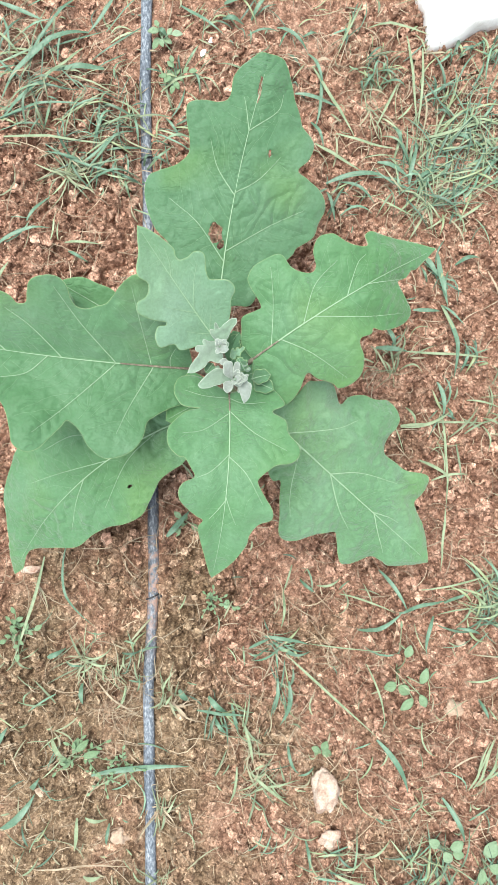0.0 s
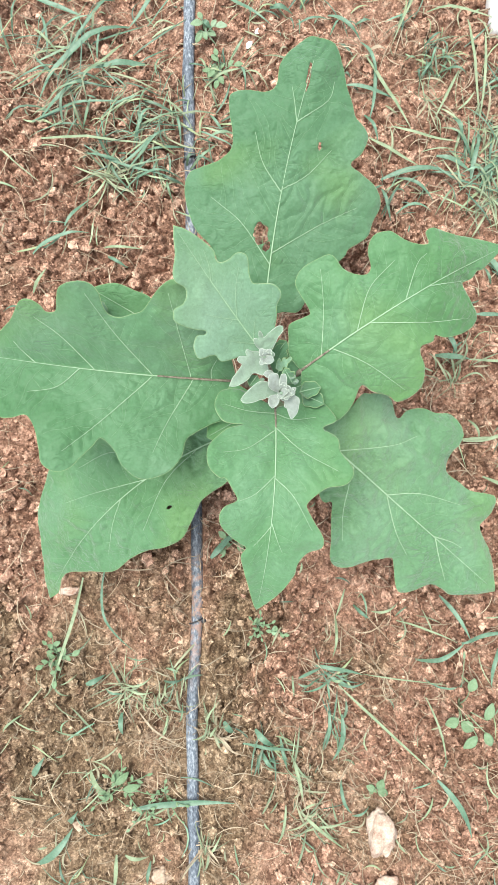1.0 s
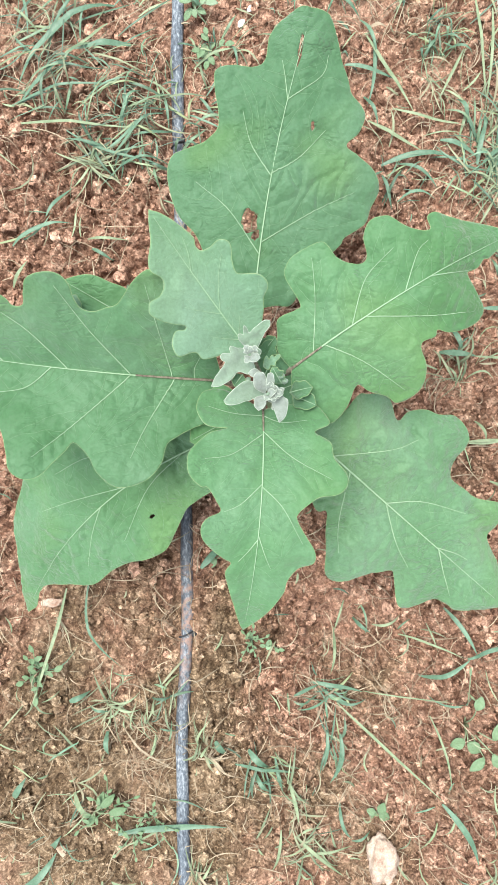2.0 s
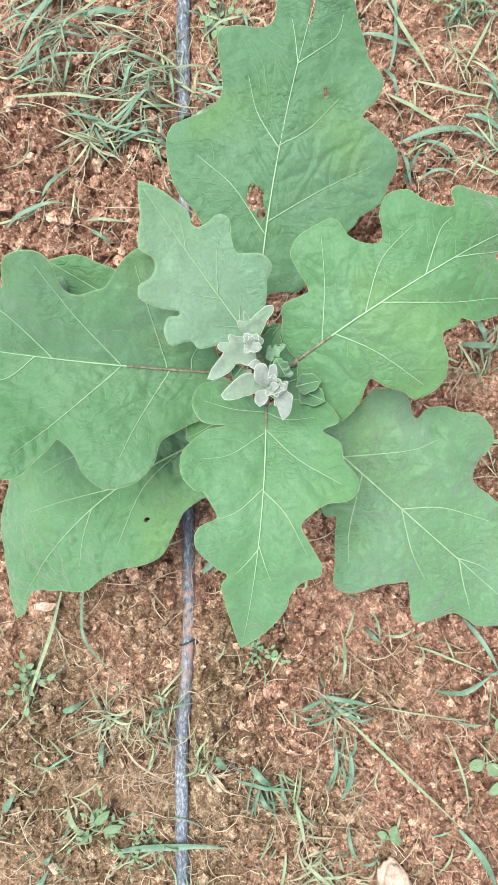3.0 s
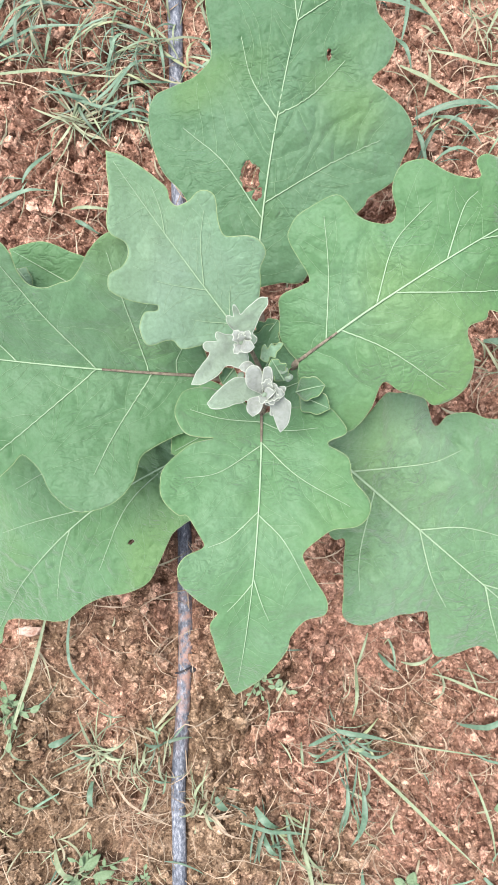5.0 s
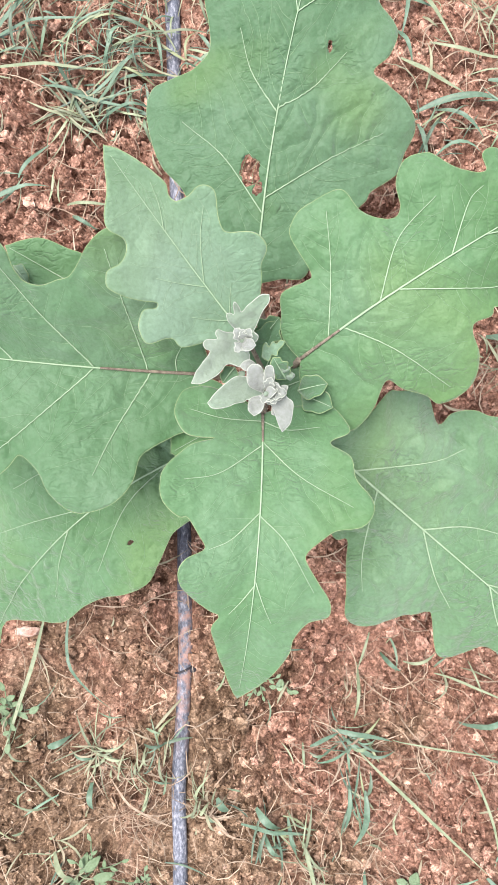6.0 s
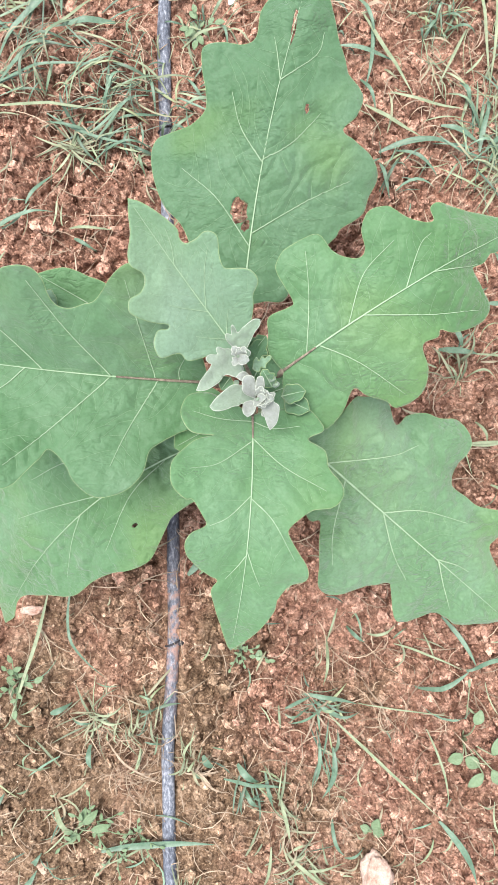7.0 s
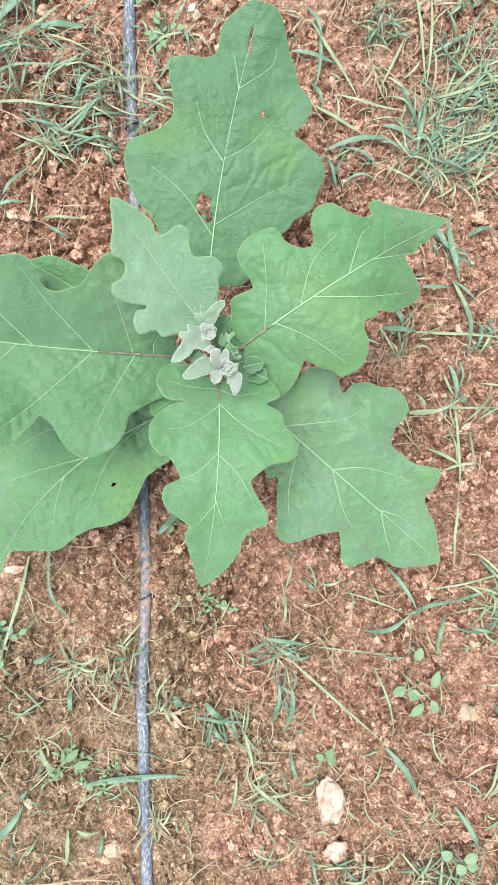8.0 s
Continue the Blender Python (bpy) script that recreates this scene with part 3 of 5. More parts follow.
        if rim:
            for edge in edges:
                line = self.surface(edge, -0.0002)
                mesh_object("leaf_margin", *tube(line, rim, 5), margin_mat, leaf)
        if rib:
            s = np.linspace(0.0, 0.95, 50)
            line = self.surface(np.column_stack([s, self.rib(s)]), 0.0012)
            mesh_object("midrib", *tube(line, [rib * (1 - 0.78 * q) for q in np.linspace(0, 1, 50)], 6, 0.6), vein_mat, leaf)
            brown = int(50 * stalk)
            if brown > 3:
                mesh_object("midrib_foot", *tube(line[:brown] + np.array((0, 0, 0.0003)), [rib * (1.55 - 0.6 * q) for q in np.linspace(0, 1, brown)], 7, 0.7), PETIOLE, leaf, "purple-brown foot of the midrib")
            for v in self.lines[1:]:
                line = self.surface(v, 0.0008)
                mesh_object("side_vein", *tube(line, [rib * 0.62 * (1 - 0.60 * q) for q in np.linspace(0, 1, len(line))], 5, 0.7), vein_mat, leaf)
            if self.fine:
                ends = np.cumsum([len(t) for t in self.fine])[:-1]
                lines = np.split(self.surface(np.vstack(self.fine), 0.00045), ends)
                net = join([tube(t, [rib * 0.18 * (1 - 0.5 * q) for q in np.linspace(0, 1, len(t))], 4, 0.6) for t in lines])
                mesh_object("vein_net", *net, net_mat or VEIN_FINE, leaf)["kind"] = "stuff"
        return leaf


def petiole(leaf, start, end, r0, r1, sag=0.0):
    a, b = Vector(start), Vector(end)
    pts = [a.lerp(b, q) - Vector((0, 0, sag * 4 * q * (1 - q))) for q in np.linspace(0, 1, 14)]
    mesh_object("petiole", *tube(pts, [r0 + (r1 - r0) * q for q in np.linspace(0, 1, 14)], 9), PETIOLE, leaf, "purple-brown felted leaf stalk")


# margins: lobes and bays as (place along the midrib, reach from it)
LEAF_A = dict(base=(0.007, 0.134), tip=(0.079, 0.380), height=(0.245, 0.275, 0.3), lift=(-0.1, -0.3),
    left=[(0.01, 0.066), (0.10, 0.173), (0.21, 0.252), (0.27, 0.331), (0.38, 0.392), (0.46, 0.394), (0.49, 0.352), (0.52, 0.291), (0.57, 0.248), (0.63, 0.255), (0.69, 0.278), (0.75, 0.285), (0.78, 0.225), (0.79, 0.164), (0.82, 0.129), (0.89, 0.129), (0.94, 0.102), (0.99, 0.049)],
    right=[(0.03, 0.066), (0.05, 0.127), (0.14, 0.158), (0.23, 0.211), (0.29, 0.253), (0.32, 0.263), (0.38, 0.322), (0.44, 0.331), (0.51, 0.346), (0.56, 0.311), (0.59, 0.249), (0.61, 0.201), (0.66, 0.233), (0.72, 0.244), (0.75, 0.226), (0.78, 0.181), (0.82, 0.159), (0.87, 0.126), (0.93, 0.097), (0.99, 0.056)],
    veins=[((0.20, 0.05), (0.32, 0.16), (0.39, 0.29)), ((0.24, 0.03), (0.37, -0.13), (0.47, -0.26)), ((0.46, 0.04), (0.54, 0.12), (0.64, 0.17)), ((0.47, 0.03), (0.53, -0.05), (0.64, -0.12)), ((0.71, 0.02), (0.77, 0.05), (0.82, 0.07)), ((0.71, 0.02), (0.80, -0.07), (0.87, -0.08))])
LEAF_D = dict(base=(0.037, 0.067), tip=(0.219, 0.161), height=(0.345, 0.37, 0.345), lift=(0.2, -0.4),
    left=[(-0.01, 0.035), (-0.01, 0.088), (0.02, 0.137), (0.05, 0.181), (0.12, 0.173), (0.15, 0.183), (0.15, 0.290), (0.17, 0.323), (0.22, 0.345), (0.31, 0.338), (0.34, 0.316), (0.35, 0.255), (0.38, 0.210), (0.42, 0.186), (0.45, 0.201), (0.47, 0.261), (0.52, 0.300), (0.58, 0.284), (0.60, 0.257), (0.62, 0.215), (0.66, 0.174), (0.70, 0.161), (0.71, 0.203), (0.75, 0.204), (0.81, 0.152), (0.89, 0.096)],
    right=[(-0.03, 0.046), (-0.06, 0.113), (-0.04, 0.193), (0.01, 0.252), (0.05, 0.257), (0.11, 0.234), (0.18, 0.186), (0.21, 0.233), (0.26, 0.285), (0.28, 0.324), (0.34, 0.335), (0.40, 0.316), (0.44, 0.258), (0.45, 0.198), (0.47, 0.178), (0.52, 0.186), (0.54, 0.168), (0.58, 0.200), (0.65, 0.219), (0.71, 0.217), (0.75, 0.186), (0.75, 0.121), (0.75, 0.056), (0.76, 0.040), (0.80, 0.045), (0.84, 0.029), (0.86, 0.036), (0.93, 0.019)],
    veins=[((0.11, 0.02), (0.20, 0.16), (0.27, 0.30)), ((0.16, -0.01), (0.24, -0.12), (0.33, -0.30)), ((0.28, 0.01), (0.40, 0.13), (0.54, 0.17)), ((0.34, -0.00), (0.52, -0.10), (0.70, -0.18)), ((0.51, 0.02), (0.61, 0.11), (0.67, 0.13)), ((0.62, 0.01), (0.70, -0.02), (0.78, -0.04))])
LEAF_E = dict(base=(0.040, 0.022), tip=(0.222, -0.159), height=(0.31, 0.25, 0.21), lift=(-0.1, -0.15),
    left=[(0.06, 0.069), (0.08, 0.112), (0.08, 0.206), (0.10, 0.232), (0.16, 0.275), (0.24, 0.241), (0.25, 0.289), (0.29, 0.335), (0.34, 0.356), (0.39, 0.392), (0.46, 0.380), (0.49, 0.341), (0.49, 0.282), (0.52, 0.223), (0.59, 0.225), (0.65, 0.231), (0.74, 0.277), (0.77, 0.217), (0.77, 0.156), (0.80, 0.134), (0.87, 0.108), (0.93, 0.062)],
    right=[(0.07, 0.074), (0.22, 0.172), (0.26, 0.155), (0.30, 0.205), (0.36, 0.273), (0.40, 0.323), (0.44, 0.331), (0.48, 0.299), (0.52, 0.240), (0.58, 0.172), (0.61, 0.177), (0.67, 0.233), (0.71, 0.250), (0.75, 0.207), (0.78, 0.147), (0.83, 0.130), (0.87, 0.125), (0.94, 0.063)],
    veins=[((0.16, 0.00), (0.29, 0.15), (0.34, 0.24)), ((0.24, -0.06), (0.32, -0.16), (0.39, -0.24)), ((0.41, 0.01), (0.50, 0.09), (0.65, 0.16)), ((0.41, -0.00), (0.52, -0.08), (0.62, -0.12)), ((0.67, -0.01), (0.73, -0.05), (0.81, -0.10)), ((0.66, -0.00), (0.72, 0.03), (0.77, 0.04))])
LEAF_C = dict(base=(0.012, 0.036), tip=(-0.017, -0.138), height=(0.345, 0.372, 0.338), lift=(0.1, 0.35),
    left=[(-0.03, 0.087), (-0.04, 0.155), (-0.05, 0.223), (-0.00, 0.281), (0.04, 0.297), (0.08, 0.237), (0.12, 0.309), (0.19, 0.332), (0.25, 0.389), (0.30, 0.393), (0.34, 0.357), (0.36, 0.280), (0.40, 0.230), (0.44, 0.195), (0.47, 0.197), (0.54, 0.244), (0.60, 0.285), (0.65, 0.282), (0.68, 0.219), (0.74, 0.177), (0.80, 0.164), (0.91, 0.091)],
    right=[(-0.07, 0.168), (-0.06, 0.261), (-0.01, 0.289), (0.04, 0.281), (0.09, 0.240), (0.10, 0.194), (0.10, 0.141), (0.13, 0.217), (0.21, 0.285), (0.27, 0.290), (0.32, 0.271), (0.36, 0.221), (0.36, 0.195), (0.42, 0.151), (0.46, 0.134), (0.49, 0.184), (0.53, 0.206), (0.58, 0.197), (0.62, 0.160), (0.66, 0.105), (0.68, 0.071), (0.73, 0.092), (0.86, 0.051), (0.97, 0.016)],
    veins=[((0.12, 0.01), (0.21, -0.11), (0.24, -0.22)), ((0.11, 0.01), (0.20, 0.15), (0.28, 0.33)), ((0.34, 0.03), (0.42, -0.05), (0.46, -0.12)), ((0.35, 0.03), (0.42, 0.13), (0.57, 0.23)), ((0.58, 0.04), (0.62, -0.00), (0.67, -0.04)), ((0.56, 0.04), (0.63, 0.07), (0.69, 0.10)), ((0.04, 0.01), (0.03, -0.13), (0.01, -0.24)), ((0.04, 0.01), (0.05, 0.09), (0.03, 0.20))])
LEAF_B = dict(base=(-0.022, 0.065), tip=(-0.243, 0.103), height=(0.31, 0.33, 0.33), lift=(0.2, 1.0),
    left=[(0.02, 0.082), (0.02, 0.152), (0.08, 0.186), (0.14, 0.229), (0.17, 0.259), (0.18, 0.328), (0.22, 0.387), (0.28, 0.420), (0.34, 0.426), (0.40, 0.384), (0.44, 0.326), (0.50, 0.283), (0.53, 0.319), (0.57, 0.367), (0.61, 0.416), (0.66, 0.431), (0.71, 0.403), (0.73, 0.339), (0.76, 0.264), (0.80, 0.223), (0.86, 0.240), (0.91, 0.233), (0.97, 0.137)],
    right=[(0.01, 0.043), (0.03, 0.101), (0.07, 0.221), (0.11, 0.287), (0.19, 0.313), (0.25, 0.315), (0.30, 0.276), (0.36, 0.208), (0.40, 0.193), (0.45, 0.177), (0.49, 0.184), (0.51, 0.211), (0.52, 0.249), (0.55, 0.275), (0.60, 0.276), (0.66, 0.256), (0.68, 0.214), (0.69, 0.177), (0.73, 0.171), (0.75, 0.191), (0.79, 0.206), (0.83, 0.193), (0.88, 0.135), (0.92, 0.104), (0.97, 0.062)],
    veins=[((0.19, 0.00), (0.22, -0.13), (0.26, -0.27)), ((0.34, 0.01), (0.47, -0.12), (0.57, -0.24)), ((0.34, 0.03), (0.48, 0.19), (0.64, 0.35)), ((0.18, 0.04), (0.25, 0.20), (0.29, 0.32)), ((0.57, 0.02), (0.68, -0.09), (0.78, -0.15)), ((0.63, 0.02), (0.70, 0.10), (0.81, 0.13)), ((0.81, 0.01), (0.85, -0.03), (0.88, -0.06)), ((0.11, -0.01), (0.10, -0.03), (0.08, -0.07))])
LEAF_F = dict(base=(-0.032, 0.020), tip=(-0.258, -0.147), height=(0.25, 0.22, 0.14), lift=(0.0, 0.0),
    left=[(0.01, 0.061), (0.06, 0.096), (0.13, 0.115), (0.17, 0.111), (0.23, 0.106), (0.27, 0.118), (0.33, 0.144), (0.39, 0.163), (0.46, 0.146), (0.52, 0.114), (0.59, 0.096), (0.68, 0.089), (0.76, 0.032), (0.84, -0.022), (0.89, -0.024), (0.94, 0.005)],
    right=[(-0.01, 0.061), (0.09, 0.118), (0.25, 0.211), (0.38, 0.312), (0.52, 0.365), (0.62, 0.351), (0.74, 0.295), (0.79, 0.263), (0.85, 0.183), (0.93, 0.096), (0.99, 0.024)],
    veins=[((0.14, -0.06), (0.29, -0.03), (0.48, 0.05)), ((0.48, -0.12), (0.56, -0.04), (0.65, 0.03)), ((0.36, -0.10), (0.53, -0.17), (0.65, -0.22)), ((0.28, -0.15), (0.37, -0.23), (0.52, -0.28))])
LEAF_S = dict(base=(0.007, 0.079), tip=(-0.057, 0.180), height=(0.355, 0.385, 0.42), lift=(0.5, 0.5),
    left=[(0.04, 0.062), (0.10, 0.153), (0.11, 0.195), (0.14, 0.272), (0.19, 0.279), (0.21, 0.311), (0.23, 0.384), (0.30, 0.373), (0.34, 0.338), (0.36, 0.299), (0.34, 0.257), (0.36, 0.236), (0.40, 0.285), (0.45, 0.335), (0.51, 0.365), (0.55, 0.343), (0.57, 0.317), (0.57, 0.260), (0.60, 0.207), (0.65, 0.178), (0.71, 0.206), (0.76, 0.188), (0.85, 0.102), (0.93, 0.050)],
    right=[(0.07, 0.087), (0.11, 0.158), (0.17, 0.224), (0.22, 0.262), (0.25, 0.321), (0.30, 0.329), (0.35, 0.301), (0.40, 0.232), (0.43, 0.209), (0.49, 0.228), (0.56, 0.273), (0.60, 0.267), (0.63, 0.225), (0.63, 0.167), (0.65, 0.113), (0.69, 0.101), (0.73, 0.120), (0.78, 0.111), (0.84, 0.092), (0.94, 0.047)],
    veins=[((0.34, 0.02), (0.47, -0.10), (0.56, -0.20)), ((0.62, 0.01), (0.69, -0.04), (0.78, -0.07)), ((0.32, 0.02), (0.40, 0.12), (0.45, 0.17)), ((0.15, 0.01), (0.20, -0.05), (0.25, -0.10)), ((0.13, 0.01), (0.18, 0.09), (0.23, 0.15))])

plant = tagged(empty("aubergine_plant", (0, 0, 0)), "young aubergine plant with broad lobed green leaves in red soil", "plant")
STALK = [(0.012, 0.050, -0.01), (0.016, 0.054, 0.10), (0.012, 0.058, 0.20), (0.016, 0.056, 0.29), (0.014, 0.058, 0.36)]
line = spline(STALK, 24)
mesh_object("main_stem", *tube(line, [0.0075 - 0.004 * q for q in np.linspace(0, 1, 24)], 10), STEM, plant, "upright felted green main stem")

for spec, mat, stalk_from, more in (
    (LEAF_F, LEAF_CREASED, (0.013, 0.057, 0.19), dict(seed=1, droop=0.003, puff=1.4, crumple=0.7, bow=-0.09, holes=((0.345, 0.05, 0.012, 0.005),))),
    (LEAF_E, LEAF_FROST, (0.015, 0.056, 0.25), dict(seed=2, droop=0.009, puff=1.6, wave=1.6, crumple=1.0)),
    (LEAF_A, LEAF_DUSTY, (0.013, 0.058, 0.19), dict(seed=3, droop=0.004, crumple=0.35, bow=0.03, holes=((0.29, 0.075, 0.035, 0.032), (0.25, 0.045, 0.02, 0.012), (0.86, 0.016, 0.045, 0.007), (0.64, -0.075, 0.012, 0.007)))),
    (LEAF_B, LEAF_GREEN, (0.014, 0.057, 0.27), dict(seed=4, droop=0.005, crumple=0.22, bow=0.018, brown=0.34)),
    (LEAF_D, LEAF_WARM, (0.015, 0.056, 0.30), dict(seed=5, droop=0.006, puff=1.0, crumple=0.3, bow=0.012, brown=0.16)),
    (LEAF_C, LEAF_WARM, (0.014, 0.054, 0.32), dict(seed=6, droop=0.004, crumple=0.35, bow=0.036, brown=0.12)),
    (LEAF_S, LEAF_SHOOT, (0.014, 0.060, 0.33), dict(seed=7, droop=0.002, bow=0.008, puff=0.8, crumple=0.2)),
):
    holes, brown = more.pop("holes", ()), more.pop("brown", 0.0)
    blade = Blade(**spec, **more)
    size = min(1.0, blade.n / 0.22)
    leaf = blade.build(plant, mat, rim=0.00024, rib=0.00082 * size * (1.3 if mat in (LEAF_SHOOT, LEAF_FROST) else 1.0), holes=holes, stalk=brown, net_mat=VEIN if mat is LEAF_SHOOT else None)
    petiole(leaf, stalk_from, (*spec["base"], spec["height"][0]), 0.0032 * size, 0.0024 * size, 0.006)


def young_leaf(base, tip, z0, z1, width, waves, depth, seed, mat, rim=0.00026, lift=0.3, curl=0.0):
    """A small leaf with a wavy margin, as they unfold at the shoot's top."""
    r = random.Random(seed)
    def margin():
        out = []
        for i in range(1, 2 * waves):
            s = i / (2 * waves)
            env = width * 1.12 * math.sin(math.pi * s ** 0.8) ** 0.75
            out.append((s, env * (1 + (depth if i % 2 else -depth) * r.uniform(0.6, 1.2))))
        return out
    b = Blade(base, tip, (z0, (z0 + z1) / 2 + curl, z1), (lift, lift), margin(), margin(), [], seed, 0.5, 0.0, 0.5)
    pale = FELT if mat in (LEAF_YOUNG, LEAF_BUD) else None
    return b.build(plant, mat, 60, 0.0013, rim, 0.0 if pale else 0.0005, vein_mat=pale, margin_mat=pale)


KNOBS = [(-0.0039, 0.0587, 0.366, 0.0024), (0.0019, 0.0583, 0.366, 0.0026), (0.0274, 0.0597, 0.368, 0.003), (0.03, 0.0558, 0.364, 0.0028), (0.006, 0.0747, 0.392, 0.0016), (0.018, 0.0441, 0.396, 0.0018), (0.024, 0.0605, 0.37, 0.0022)]
def felted_leaf(mat, seed, foot, tip, z0, z1, lift, left, right):
    """A small felted leaf at the shoot's top, with a ruffled margin."""
    pale = FELT if mat in (LEAF_YOUNG, LEAF_BUD) else None
    b = Blade(foot, tip, (z0, (z0 + z1) / 2 + 0.002, z1), (lift, lift), left, right, [], seed, 0.5, 0.0, 0.0, ruffle=0.0016)
    b.build(plant, mat, 70, 0.0011, 0.00024, 0.0, margin_mat=pale)


felted_leaf(LEAF_BUD, 50, (0.0080, 0.0711), (-0.0239, 0.0539), 0.372, 0.388, 0.35,
            [(0.05, 0.12), (0.19, 0.18), (0.26, 0.14), (0.33, 0.05), (0.41, 0.02), (0.48, 0.05), (0.59, 0.09), (0.76, 0.10), (0.90, 0.07)],
            [(-0.04, 0.15), (0.04, 0.35), (0.14, 0.41), (0.22, 0.49), (0.28, 0.45), (0.30, 0.37), (0.44, 0.44), (0.52, 0.41), (0.53, 0.33), (0.50, 0.26), (0.72, 0.16), (0.87, 0.09)])
felted_leaf(LEAF_BUD, 51, (0.0083, 0.0751), (0.0231, 0.0987), 0.376, 0.393, 0.45,
            [(0.10, 0.26), (0.17, 0.48), (0.27, 0.57), (0.33, 0.53), (0.35, 0.45), (0.48, 0.52), (0.55, 0.51), (0.51, 0.41), (0.46, 0.34), (0.69, 0.25), (0.91, 0.13)],
            [(0.09, 0.14), (0.21, 0.14), (0.25, 0.02), (0.37, 0.02), (0.46, 0.02), (0.65, 0.02), (0.87, 0.06)])
felted_leaf(LEAF_BUD, 52, (0.0160, 0.0456), (-0.0153, 0.0422), 0.374, 0.39, 0.35,
            [(0.16, 0.16), (0.31, 0.05), (0.39, 0.08), (0.54, 0.09), (0.65, 0.12), (0.82, 0.13), (0.95, 0.09)],
            [(0.06, 0.27), (0.20, 0.32), (0.42, 0.37), (0.62, 0.28), (0.83, 0.15)])
felted_leaf(LEAF_YOUNG, 53, (0.0155, 0.0457), (0.0119, 0.0609), 0.384, 0.398, 0.5,
            [(0.34, 0.36), (0.78, 0.28), (0.95, 0.15)],
            [(0.25, 0.18), (0.69, 0.26), (0.90, 0.18)])
felted_leaf(LEAF_YOUNG, 54, (0.0190, 0.0465), (0.0211, 0.0593), 0.386, 0.4, 0.9,
            [(0.34, 0.20), (0.70, 0.20), (0.93, 0.15)],
            [(0.37, 0.21), (0.73, 0.19), (0.95, 0.12)])
felted_leaf(LEAF_YOUNG, 55, (0.0131, 0.0447), (0.0099, 0.0331), 0.382, 0.39, 0.5,
            [(0.33, 0.33), (0.73, 0.27)],
            [(0.27, 0.37), (0.79, 0.27)])
felted_leaf(LEAF_YOUNG, 56, (0.0184, 0.0460), (0.0246, 0.0233), 0.388, 0.384, 0.8,
            [(0.04, 0.25), (0.00, 0.36), (0.07, 0.48), (0.26, 0.37), (0.45, 0.47), (0.68, 0.38), (0.89, 0.23)],
            [(0.25, 0.10), (0.34, 0.02), (0.52, 0.08), (0.57, 0.02), (0.43, 0.02), (0.48, 0.02), (0.61, 0.02), (0.73, 0.02), (0.85, 0.02)])
felted_leaf(LEAF_YOUNG, 57, (0.0054, 0.0748), (0.0142, 0.0709), 0.39, 0.398, 0.7,
            [(0.09, 0.29), (0.37, 0.22), (0.69, 0.24)],
            [(0.26, 0.36), (0.56, 0.51), (0.83, 0.35)])
felted_leaf(LEAF_YOUNG, 58, (0.0171, 0.0444), (0.0241, 0.0450), 0.392, 0.402, 1.0,
            [(0.23, 0.38), (0.57, 0.41)],
            [(0.10, 0.43), (0.53, 0.34)])
felted_leaf(LEAF_YOUNG, 59, (0.0147, 0.0596), (0.0046, 0.0606), 0.388, 0.396, 0.7,
            [(0.45, 0.24), (0.79, 0.19)],
            [(0.41, 0.33), (0.75, 0.27)])
felted_leaf(LEAF_SHOOT, 60, (0.0148, 0.0682), (0.0291, 0.0748), 0.364, 0.374, 0.8,
            [(0.22, 0.25), (0.38, 0.29), (0.41, 0.13), (0.63, 0.19), (0.71, 0.08), (0.89, 0.11)],
            [(0.07, 0.18), (0.19, 0.30), (0.36, 0.18), (0.50, 0.31), (0.64, 0.16), (0.86, 0.10)])
for i, (x, y, z, r) in enumerate(KNOBS):
    mesh_object("bud", *lump((x, y, z), (r, r * 0.8, r), 60 + i, 1.0, 0.5, 2), LEAF_BUD, plant, "small pale felted bud")

